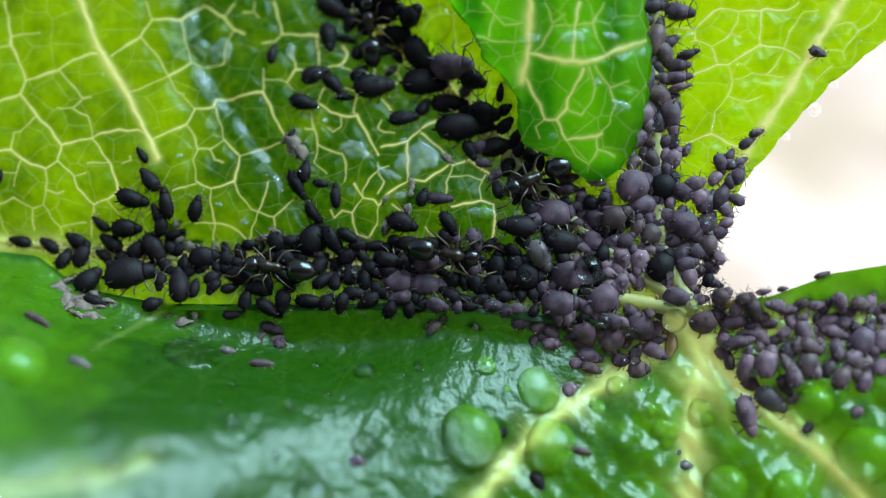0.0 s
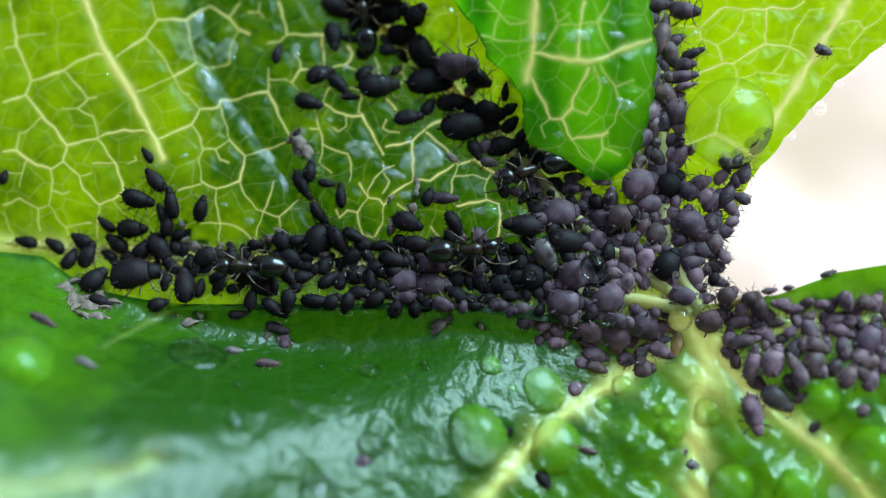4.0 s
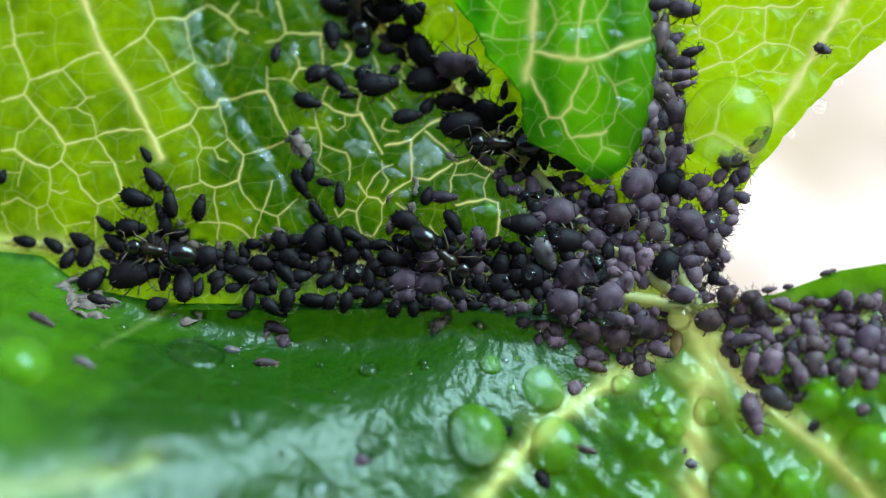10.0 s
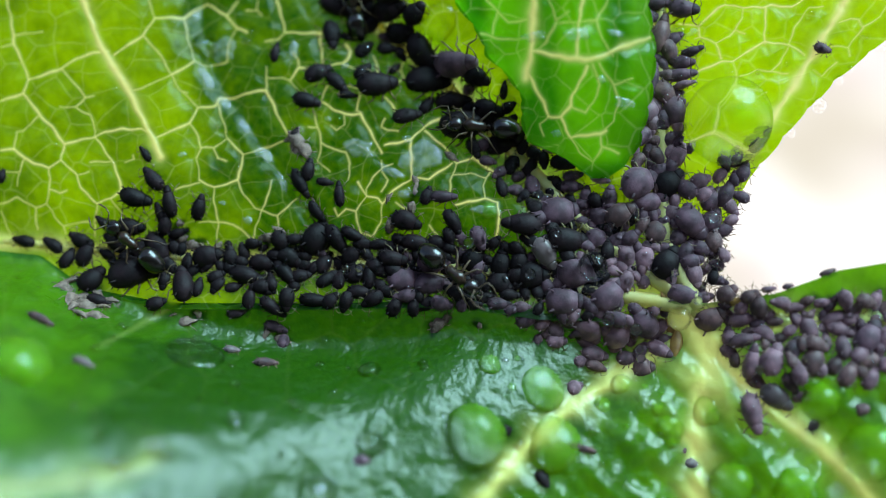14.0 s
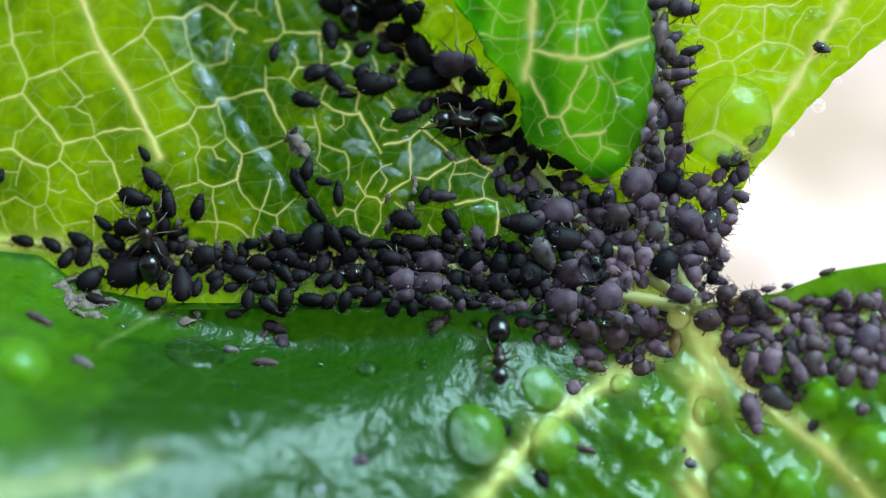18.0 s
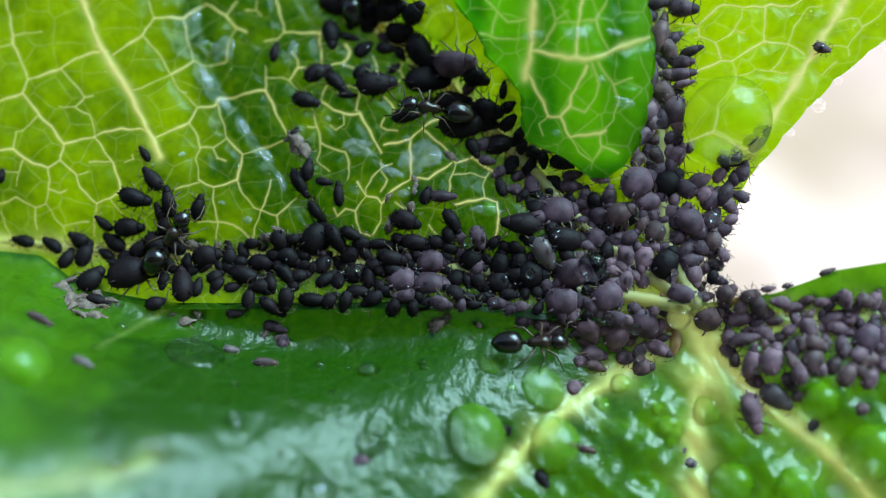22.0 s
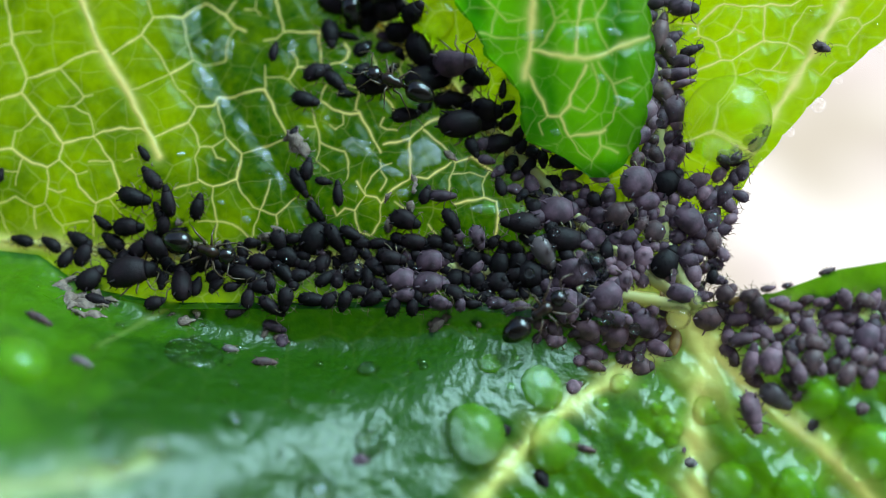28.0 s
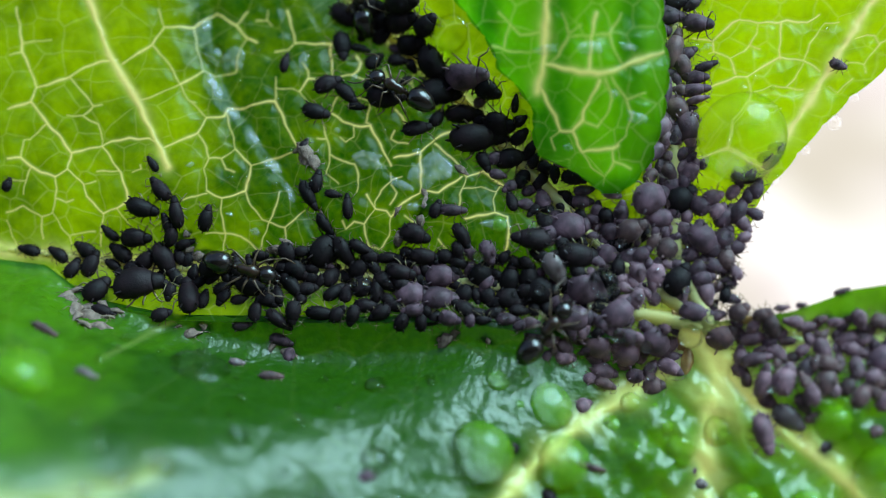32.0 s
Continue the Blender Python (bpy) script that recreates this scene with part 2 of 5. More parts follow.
# The leaf's lie, in millimetres: x across, z up, y away from the camera.
VEIN_LEFT = [(12.3, -2.9), (6.1, -1.9), (1.9, -1.1), (-2.4, -0.8), (-8.0, -0.7), (-15.0, -0.3), (-21.5, 0.3), (-27.0, 0.9)]
VEIN_DIAGONAL = [(12.3, -2.9), (7.8, 0.4), (4.9, 3.4), (1.9, 6.5), (-0.7, 9.3), (-3.5, 11.8), (-6.5, 15.5)]
VEIN_UPRIGHT = [(12.3, -2.9), (10.9, 0.6), (10.8, 5.4), (10.8, 9.6), (11.1, 15.5)]
VEIN_EDGE = [(12.3, -2.9), (12.9, 0.6), (14.6, 4.0), (17.3, 8.0), (19.75, 11.9), (22.1, 15.5)]
VEIN_LONG = [(-19.4, 15.5), (-17.5, 10.6), (-16.0, 8.2), (-14.3, 5.0), (-14.1, 4.6)]
VEIN_FOLD = [(-12.8, 15.5), (-12.4, 11.5), (-11.5, 8.7), (-9.5, 5.9), (-7.6, 3.2), (-6.2, 1.1), (-5.2, -0.8)]
LOW_LEFT = [(11.6, -3.8), (9.5, -5.7), (6.2, -7.6), (3.6, -9.7), (1.7, -11.9), (0.4, -14.5)]
LOW_DOWN = [(12.5, -3.4), (12.8, -5.0), (12.4, -7.4), (12.1, -9.6), (12.1, -11.4), (12.1, -14.0)]
LOW_RIGHT = [(12.6, -3.8), (14.7, -6.9), (17.6, -9.2), (20.6, -12.4), (22.0, -14.5)]
LOW_FAR = [(12.2, -3.0), (14.6, -3.3), (18.1, -3.5), (22.4, -3.2), (27.0, -2.6)]
CREASE_X = [-27.0, -20.3, -17.8, -13.6, -6.3, 0.45, 4.7, 8.9, 11.1, 12.8, 15.9, 18.8, 22.2, 26.0]
CREASE_Z = [0.3, -0.4, -2.0, -2.75, -2.75, -2.6, -3.2, -3.3, -2.6, -2.7, -2.2, -1.1, -0.55, 0.0]


def near_line(x, z, line):
    """Distance of the points x, z from a polyline."""
    best = np.full(np.shape(x), 1e9)
    for (ax, az), (bx, bz) in zip(line, line[1:]):
        dx, dz = bx - ax, bz - az
        s = np.clip(((x - ax) * dx + (z - az) * dz) / (dx * dx + dz * dz), 0, 1)
        best = np.minimum(best, np.hypot(x - ax - s * dx, z - az - s * dz))
    return best


def near_any(x, z, lines):
    return np.minimum.reduce([near_line(x, z, line) for line in lines])


def crease(x):
    return np.interp(x, CREASE_X, CREASE_Z)


def shaded_middle(x, z):
    """1 in the field between the fold and the slanting vein, painted as shaded; 0 elsewhere."""
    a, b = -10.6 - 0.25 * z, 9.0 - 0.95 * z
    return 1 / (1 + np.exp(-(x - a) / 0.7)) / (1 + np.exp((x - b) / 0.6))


def upper_y(x, z):
    """How far back the upright part of the blade lies."""
    d = near_any(x, z, (VEIN_LEFT, VEIN_DIAGONAL, VEIN_UPRIGHT, VEIN_EDGE))
    swell = 1.0 - np.exp(-(d / 2.2) ** 2)
    fold = np.exp(-(near_line(x, z, VEIN_FOLD) / 0.5) ** 2)
    return 0.12 * z - 0.07 * x - 0.9 * swell + 0.45 * fold + 0.1 * np.maximum(z, 0) * shaded_middle(x, z)


def lower_y(x, z):
    """The part that is bent towards the viewer."""
    c = crease(x)
    drop = np.maximum(c - z, 0)
    d = near_any(x, z, (LOW_LEFT, LOW_DOWN, LOW_RIGHT, LOW_FAR))
    swell = 1.0 - np.exp(-(d / 1.6) ** 2)
    right = 1 / (1 + np.exp(-(x - np.interp(-z, [3.6, 5.8, 8.0, 10.4, 12.8, 15.0], [10.0, 9.4, 6.4, 4.0, 2.0, 0.6])) / 1.3))
    knee = 0.35 + 0.7 * np.log1p(np.exp(np.clip(-0.3 * x - 0.3, -9, 7) / 0.7))
    hang = 0.2 + 2.2 * np.exp(-((x + 5) / 8.5) ** 2)
    full = drop
    drop = 0.5 * np.log1p(np.exp((drop - hang) / 0.5)) - 0.5 * np.log1p(np.exp(-hang / 0.5))
    shelf = drop - 0.7 * (np.log1p(np.exp((drop - knee) / 0.7)) - np.log1p(np.exp(-knee / 0.7)))
    side = 0.33 * np.log1p(np.exp(np.clip(x + 1.0, -20, 20))) * (1 - np.exp(-drop / 0.7))
    out = (1 - right) * (0.58 * drop - side + 1.8 * shelf - 0.6 * (full - drop)) + right * (0.18 * (c - z) - 0.1 * np.clip(x - 8.0, -4.0, 8.0) * (1 - np.exp(-full / 2.0)))
    ripple = 0.09 * np.sin(1.2 * x + 0.6 * np.sin(0.9 * z)) * np.sin(1.0 * z + 0.5 * np.sin(0.7 * x))
    ripple = ripple + (1 - right) * 0.5 * np.exp(-((0.533 * (x + 8.0) - 0.847 * (z + 8.5)) / 2.6) ** 2)
    ripple = ripple + right * (0.26 * np.sin(2.1 * x + 0.8 * z) * np.sin(1.7 * z - 0.6 * x) + 0.09 * np.sin(4.3 * x + 0.8 * np.sin(2.2 * z)) * np.sin(3.9 * z + x))
    return upper_y(x, c) - out - ripple * (1 - np.exp(-drop / 1.5)) + 0.3 * (1 - np.exp(-drop / 0.4)) - 0.7 * swell * (1 - np.exp(-drop / 1.0))


def leaf_y(x, z):
    return np.where(z >= crease(x), upper_y(x, z), lower_y(x, z))


def leaf_normal(x, z, e=0.8):
    """The normal that faces the viewer."""
    sx = float(leaf_y(x + e, z) - leaf_y(x - e, z)) / (2 * e)
    sz = float(leaf_y(x, z + e) - leaf_y(x, z - e)) / (2 * e)
    return Vector((sx, -1.0, sz)).normalized()


LOBE_Z = [3.5, 4.0, 4.6, 5.2, 6.4, 7.2, 8.3, 9.3, 10.3, 11.2, 12.4, 15.5]
LOBE_LEFT = [7.3, 6.6, 5.6, 4.2, 3.9, 4.0, 3.3, 2.2, 1.9, 1.2, 0.2, -1.6]
LOBE_RIGHT = [8.0, 8.7, 9.2, 9.5, 9.8, 10.0, 10.1, 10.2, 10.1, 9.9, 9.8, 9.6]


def lobe_y(x, z):
    """The small lobe that stands out before the blade."""
    a, b = np.interp(z, LOBE_Z, LOBE_LEFT), np.interp(z, LOBE_Z, LOBE_RIGHT)
    s = np.clip((x - a) / (b - a), 0, 1)
    return 0.12 * z - 1.3 - 1.5 * np.sin(np.pi * s) ** 0.8 * np.clip((z - 3.0) / 6.0, 0, 1) - 0.2 * (z - 3.5)


def on_leaf(x, z, heading, lift=0.0, tilt=0.0):
    """A pose on the blade: x ahead along the heading, z off the blade."""
    n = leaf_normal(x, z)
    ahead = Vector((math.cos(radians(heading)), 0, math.sin(radians(heading))))
    ahead = (ahead - n * ahead.dot(n)).normalized()
    side = n.cross(ahead)
    p = Vector((x, float(leaf_y(x, z)), z)) + n * lift
    m = Matrix((ahead, side, n)).transposed().to_4x4()
    return Matrix.Translation(p * MM) @ m @ pose(0, 0, 0, tilt, 0, 0)


# The net of veins, in millimetres: strong ones, then fine ones.
STRONG_LEFT = [
    [(-22.34, 12.75), (-21.96, 10.97), (-21.88, 10.44), (-21.52, 9.64), (-21.03, 8.55)],
    [(-21.03, 8.55), (-20.31, 8.81), (-19.35, 9.12), (-18.58, 9.67), (-17.71, 9.95), (-16.93, 9.97)],
    [(-22.46, 7.52), (-21.3, 7.83), (-21.03, 8.55)],
    [(-21.3, 7.83), (-20.37, 6.77), (-19.76, 6.13), (-19.06, 5.21)],
    [(-16.69, 9.82), (-15.98, 10.31), (-15.22, 10.81), (-14.69, 11.71), (-13.27, 11.83), (-13.11, 12.01), (-12.27, 12.69)],
    [(-19.06, 5.21), (-18.28, 5.46), (-17.56, 5.63), (-16.99, 5.83), (-16.13, 6.02), (-15.11, 5.99), (-14.76, 5.81)],
    [(-19.06, 5.21), (-19.21, 4.4), (-19.84, 4.06), (-20.58, 4.32), (-21.08, 4.53), (-21.68, 4.99), (-22.35, 5.0)],
    [(-19.21, 4.4), (-18.38, 3.69), (-18.23, 3.12), (-17.66, 2.55), (-17.33, 2.27)]]
STRONG_LEFT_B = [
    [(-17.33, 2.27), (-16.65, 2.49), (-16.06, 2.91), (-16.2, 3.39), (-16.51, 4.25), (-17.11, 5.11), (-17.56, 5.63)],
    [(-14.38, 5.52), (-13.68, 5.89), (-12.71, 6.3)]]
STRONG_FOLD = [
    [(-12.27, 12.69), (-11.14, 12.0), (-10.59, 11.33), (-10.08, 11.11)],
    [(-12.33, 7.07), (-11.52, 7.21), (-11.35, 7.62), (-10.46, 7.73), (-9.83, 7.89), (-8.96, 8.02)],
    [(-12.71, 6.3), (-12.33, 7.07)],
    [(-8.96, 8.02), (-8.5, 7.14), (-8.03, 6.11), (-7.74, 5.67)],
    [(-10.88, 5.54), (-9.99, 4.67), (-10.11, 3.95), (-10.29, 3.38), (-11.4, 3.04), (-12.14, 3.38)],
    [(-13.73, 8.77), (-12.66, 9.5)],
    [(-8.54, 12.84), (-8.36, 12.07), (-8.04, 11.09)]]
STRONG_MIDDLE = [
    [(-8.04, 11.09), (-7.02, 11.0), (-6.25, 11.1)],
    [(-6.3, 11.01), (-6.19, 10.24), (-6.1, 9.25)],
    [(-7.73, 8.54), (-7.31, 9.16), (-6.82, 9.16), (-6.1, 9.25), (-5.1, 9.4), (-4.88, 9.65), (-4.7, 10.12), (-4.94, 10.42)],
    [(-6.14, 7.41), (-5.48, 6.97), (-4.9, 6.76), (-4.1, 6.75), (-3.75, 6.08), (-3.46, 5.5), (-3.02, 4.72)],
    [(-2.89, 5.13), (-2.32, 5.24), (-1.62, 5.44), (-1.34, 5.73), (-0.92, 6.09), (-0.13, 6.55)],
    [(-1.62, 5.44), (-1.53, 4.49), (-1.58, 3.49), (-0.71, 3.41), (-0.21, 3.77), (0.49, 4.26)],
    [(-4.22, 3.31), (-3.76, 2.63), (-3.2, 2.46), (-2.98, 2.2), (-2.45, 2.85), (-1.97, 3.21), (-1.58, 3.41)],
    [(-2.92, 7.58), (-2.58, 7.26), (-2.29, 6.81), (-2.06, 6.52)]]
STRONG_CORNER = [
    [(-0.92, 5.88), (-0.13, 5.22), (0.49, 4.64), (0.72, 4.21), (1.48, 4.51), (2.13, 4.08), (2.46, 3.85), (2.74, 3.51)],
    [(0.63, 2.17), (1.32, 2.3), (2.1, 2.42), (2.71, 2.28), (2.76, 1.1), (2.6, 0.41)]]
STRONG_RIGHT = [
    [(11.76, 11.2), (12.66, 11.02), (13.59, 11.84), (13.91, 12.02), (14.78, 11.85), (15.75, 11.82), (16.18, 11.94), (17.2, 11.89), (17.79, 12.28)],
    [(15.84, 11.82), (15.84, 10.04)],
    [(12.42, 8.64), (13.7, 9.14), (14.23, 9.18), (15.03, 9.69), (15.84, 10.13), (17.08, 10.06), (17.86, 9.55)],
    [(12.66, 11.02), (12.77, 10.47), (13.41, 10.08), (13.7, 9.28)],
    [(12.01, 5.27), (13.33, 5.74), (14.21, 5.32), (15.2, 4.94)]]
STRONG_LOBE = [
    [(6.88, 8.6), (6.51, 7.91), (6.19, 7.28), (6.15, 6.81), (5.71, 6.29), (5.1, 6.36)],
    [(5.71, 6.29), (5.92, 5.71), (6.2, 5.34), (7.55, 5.52), (7.88, 5.71)],
    [(6.33, 9.06), (6.38, 10.12), (6.59, 11.71)],
    [(4.13, 8.39), (4.42, 7.74), (4.83, 7.07), (5.15, 6.36)]]
FINE_LEFT = [
    [(-22.58, 10.27), (-21.88, 10.44)],
    [(-21.96, 10.91), (-20.4, 11.04)],
    [(-19.35, 9.12), (-18.83, 8.53), (-18.07, 7.68), (-17.63, 7.71)],
    [(-18.07, 7.68), (-18.55, 7.14), (-19.37, 7.14)],
    [(-18.55, 7.14), (-17.74, 6.7), (-17.48, 5.89), (-17.56, 5.63)],
    [(-15.01, 12.68), (-14.69, 11.71)],
    [(-15.61, 7.98), (-14.61, 8.32), (-13.73, 8.77)],
    [(-15.22, 10.81), (-14.54, 10.08), (-14.09, 9.44), (-13.73, 8.77)],
    [(-21.68, 4.99), (-21.57, 5.86), (-21.22, 5.94), (-20.66, 6.51), (-20.32, 6.77)],
    [(-21.08, 4.53), (-21.36, 3.84), (-22.33, 3.85)],
    [(-21.36, 3.84), (-21.51, 3.13)],
    [(-18.38, 3.69), (-17.8, 3.85)],
    [(-19.84, 4.06), (-19.78, 2.98), (-19.96, 2.28), (-20.57, 2.05), (-21.48, 2.56), (-22.39, 2.26)],
    [(-19.78, 2.98), (-19.26, 2.78), (-18.88, 2.89)]]
FINE_LEFT_B = [
    [(-20.57, 2.05), (-20.63, 1.28), (-20.55, 1.0)],
    [(-19.96, 2.28), (-19.63, 1.57), (-19.16, 1.08), (-19.09, 0.71)],
    [(-19.16, 1.08), (-18.62, 1.28), (-17.88, 1.36)],
    [(-17.33, 2.27), (-17.59, 1.28), (-17.54, 0.57)],
    [(-16.65, 2.49), (-16.1, 1.7)],
    [(-16.51, 4.33), (-17.67, 4.34)],
    [(-15.51, 4.67), (-15.44, 4.47), (-15.93, 4.33)],
    [(-22.43, 1.86), (-22.18, 1.14), (-21.89, 0.57)]]
FINE_FOLD = [
    [(-12.66, 9.5), (-13.09, 10.99), (-13.27, 11.83)],
    [(-13.73, 8.77), (-13.25, 7.99), (-12.33, 7.07)],
    [(-13.25, 7.99), (-12.92, 7.85)],
    [(-12.66, 9.5), (-12.09, 9.32), (-11.07, 9.54), (-10.94, 10.57), (-10.59, 11.33)],
    [(-11.14, 12.0), (-10.58, 12.76)],
    [(-8.96, 8.02), (-8.92, 8.7), (-9.0, 9.27)],
    [(-8.92, 8.7), (-8.11, 8.67), (-7.73, 8.54)],
    [(-7.73, 8.54), (-7.22, 7.77)],
    [(-12.71, 6.3), (-12.27, 5.53), (-12.11, 5.04), (-11.47, 5.04), (-10.88, 5.54), (-10.96, 6.12), (-11.39, 7.31)],
    [(-12.11, 5.04), (-12.31, 4.52), (-12.14, 3.38)],
    [(-9.99, 4.67), (-9.21, 4.99), (-8.02, 5.39)],
    [(-11.47, 5.04), (-11.26, 4.53), (-10.83, 4.38)],
    [(-11.4, 3.04), (-11.4, 2.25), (-11.22, 1.35), (-11.31, 0.42)],
    [(-12.14, 3.24), (-12.9, 3.1), (-13.33, 2.93)]]
FINE_FOLD_B = [
    [(-10.29, 3.38), (-9.93, 2.67), (-9.36, 2.02), (-9.02, 1.88), (-8.66, 2.67), (-8.55, 3.39)],
    [(-11.22, 1.35), (-12.22, 1.3)],
    [(-11.22, 1.35), (-10.46, 1.18), (-9.95, 0.79), (-9.47, 0.42), (-9.32, 1.12), (-9.02, 1.88)],
    [(-9.02, 1.88), (-8.23, 1.63), (-7.68, 2.11), (-7.29, 2.49)],
    [(-8.23, 1.63), (-8.18, 0.84)],
    [(-8.04, 11.09), (-8.46, 10.7), (-9.04, 10.62)],
    [(-9.56, 12.84), (-9.54, 12.29), (-9.32, 11.98)],
    [(-9.54, 12.29), (-10.12, 12.23)]]
FINE_MIDDLE = [
    [(-7.31, 9.16), (-7.41, 9.64), (-7.63, 10.0)],
    [(-5.1, 9.4), (-4.53, 9.19), (-4.09, 8.96)],
    [(-3.54, 9.83), (-3.39, 9.37), (-3.29, 8.91)],
    [(-4.93, 8.2), (-4.21, 8.08), (-4.2, 7.69), (-4.33, 6.96), (-4.1, 6.81)],
    [(-5.85, 8.23), (-6.12, 7.56), (-6.2, 7.41)],
    [(-4.9, 6.76), (-4.95, 6.18), (-5.31, 5.89), (-5.6, 6.18)],
    [(-1.52, 10.08), (-1.96, 9.8), (-2.15, 9.09), (-1.94, 8.63), (-2.23, 8.44)],
    [(-2.15, 9.09), (-2.44, 9.05)],
    [(-6.47, 6.83), (-6.26, 6.1), (-6.1, 5.37), (-6.14, 4.65), (-6.22, 4.37), (-5.64, 3.79)],
    [(-6.26, 6.1), (-6.74, 6.13)],
    [(-6.1, 5.32), (-5.43, 4.94), (-4.81, 4.79), (-4.63, 4.22), (-4.7, 3.42)],
    [(-3.02, 4.35), (-3.02, 3.92), (-3.52, 3.5), (-3.77, 2.94), (-3.76, 2.63)]]
FINE_MIDDLE_B = [
    [(-3.01, 3.78), (-2.73, 3.41), (-3.01, 2.79)],
    [(-3.76, 2.63), (-4.07, 2.18), (-4.35, 1.82), (-4.83, 1.96), (-5.2, 1.54), (-5.39, 1.96)],
    [(-4.35, 1.82), (-4.13, 0.98), (-4.05, 0.78), (-4.22, 0.42)],
    [(-4.05, 0.78), (-3.49, 0.56), (-3.09, 1.25), (-2.98, 2.2)],
    [(-2.46, 4.21), (-3.02, 3.98)],
    [(-2.9, 6.52), (-3.04, 6.08), (-2.7, 5.88), (-2.19, 5.88)]]
FINE_CORNER = [
    [(0.72, 4.21), (0.49, 3.63), (0.35, 3.35), (0.4, 2.64)],
    [(2.1, 2.42), (2.03, 3.07), (2.12, 3.5), (2.41, 3.85)],
    [(0.49, 3.63), (1.33, 3.7), (2.12, 3.5)],
    [(3.43, 2.94), (4.14, 2.8), (4.71, 3.23)],
    [(-2.3, 2.23), (-1.74, 1.89), (-1.52, 1.53)],
    [(-0.63, 1.11), (-0.21, 0.55), (-0.01, -0.0)]]
FINE_RIGHT = [
    [(12.77, 10.47), (12.52, 10.4)],
    [(13.41, 10.08), (14.07, 10.39), (14.4, 10.75), (14.69, 11.37), (14.78, 11.85)],
    [(14.23, 9.18), (14.46, 8.35), (14.18, 7.6), (13.61, 6.9), (13.33, 5.74)],
    [(17.08, 10.06), (17.37, 10.88), (18.1, 11.88), (18.84, 11.98)],
    [(14.4, 10.75), (14.84, 10.52)],
    [(17.08, 10.04), (16.65, 9.19), (16.21, 8.68), (15.47, 8.74), (14.6, 8.44)],
    [(16.21, 8.68), (17.08, 8.64)],
    [(19.11, 9.97), (19.66, 9.94), (19.9, 9.84), (20.72, 10.81), (20.51, 11.26), (20.15, 11.37), (19.62, 11.17)],
    [(20.73, 10.86), (21.51, 11.39), (21.76, 11.91)],
    [(19.9, 9.84), (19.98, 9.4)],
    [(18.31, 8.77), (18.67, 8.46), (19.34, 9.15)],
    [(14.18, 7.6), (15.2, 7.35), (15.93, 7.65)]]
FINE_LOBE = [
    [(6.15, 6.76), (6.83, 6.49), (7.22, 7.01), (7.46, 7.79), (7.15, 8.68)],
    [(6.2, 5.31), (6.64, 4.65), (7.33, 4.19), (7.72, 4.91), (7.56, 5.49)],
    [(7.71, 4.97), (8.57, 4.6)],
    [(7.33, 4.19), (7.21, 3.84)],
    [(5.52, 10.64), (6.59, 10.65), (7.27, 10.8), (7.83, 11.78)],
    [(4.98, 11.69), (5.39, 10.77), (5.92, 11.16)],
    [(4.3, 9.25), (4.87, 9.74), (5.39, 10.69)],
    [(7.55, 5.52), (8.23, 6.11), (8.46, 7.04), (8.15, 7.81)],
    [(8.15, 7.81), (9.14, 8.12)],
    [(7.42, 8.77), (8.15, 7.81)],
    [(1.84, 10.37), (2.91, 10.0), (4.17, 9.91)],
    [(2.62, 11.28), (3.16, 10.74), (4.07, 10.81)],
    [(2.08, 11.82), (2.62, 11.28), (2.38, 10.31)],
    [(7.27, 10.8), (7.55, 9.88), (8.11, 9.11)]]
FINE_LOBE_B = [
    [(5.15, 6.36), (4.71, 6.0), (4.86, 5.47)]]
STRONG_VEINS = STRONG_LEFT + STRONG_LEFT_B + STRONG_FOLD + STRONG_MIDDLE + STRONG_CORNER + STRONG_RIGHT
FINE_VEINS = FINE_LEFT + FINE_LEFT_B + FINE_FOLD + FINE_FOLD_B + FINE_MIDDLE + FINE_MIDDLE_B + FINE_CORNER + FINE_RIGHT
STRONG_LOBE_VEINS = STRONG_LOBE
FINE_LOBE_VEINS = FINE_LOBE + FINE_LOBE_B
# The second line is no vein: a pale band painted for blurred highlights.
SIDE_LOW = [
    [(-13.6, -3.0), (-14.9, -3.8), (-16.0, -4.5)],
    [(-17.8, -9.4), (-15.7, -9.4), (-14.0, -9.3), (-12.4, -9.0)],
    [(11.1, -3.3), (12.6, -3.7), (13.9, -4.9), (15.0, -6.9)]]
rng = np.random.default_rng(7)


def filled(seeds, x0, x1, z0, z1, gap):
    """Adds fields where the list leaves room."""
    pts = [np.array(s) for s in seeds]
    for _ in range(1500):
        p = np.array((rng.uniform(x0, x1), rng.uniform(z0, z1)))
        if not pts or min(np.hypot(*(p - q)) for q in pts) > gap:
            pts.append(p)
    return np.array(pts)


def edge_distance(x, z, seeds):
    """Distance from the nearest border between two fields."""
    out = np.empty(x.size)
    xf, zf = x.ravel(), z.ravel()
    for i in range(0, x.size, 20000):
        px, pz = xf[i:i + 20000, None], zf[i:i + 20000, None]
        d2 = (px - seeds[:, 0]) ** 2 + (pz - seeds[:, 1]) ** 2
        near = np.argpartition(d2, 2, axis=1)[:, :3]
        dd = np.take_along_axis(d2, near, 1)
        order = np.argsort(dd, axis=1)
        near, dd = np.take_along_axis(near, order, 1), np.take_along_axis(dd, order, 1)
        best = None
        for k in (1, 2):
            span = np.hypot(*(seeds[near[:, 0]] - seeds[near[:, k]]).T)
            e = (dd[:, k] - dd[:, 0]) / (2 * span + 1e-9)
            best = e if best is None else np.minimum(best, e)
        out[i:i + 20000] = best
    return out.reshape(x.shape)


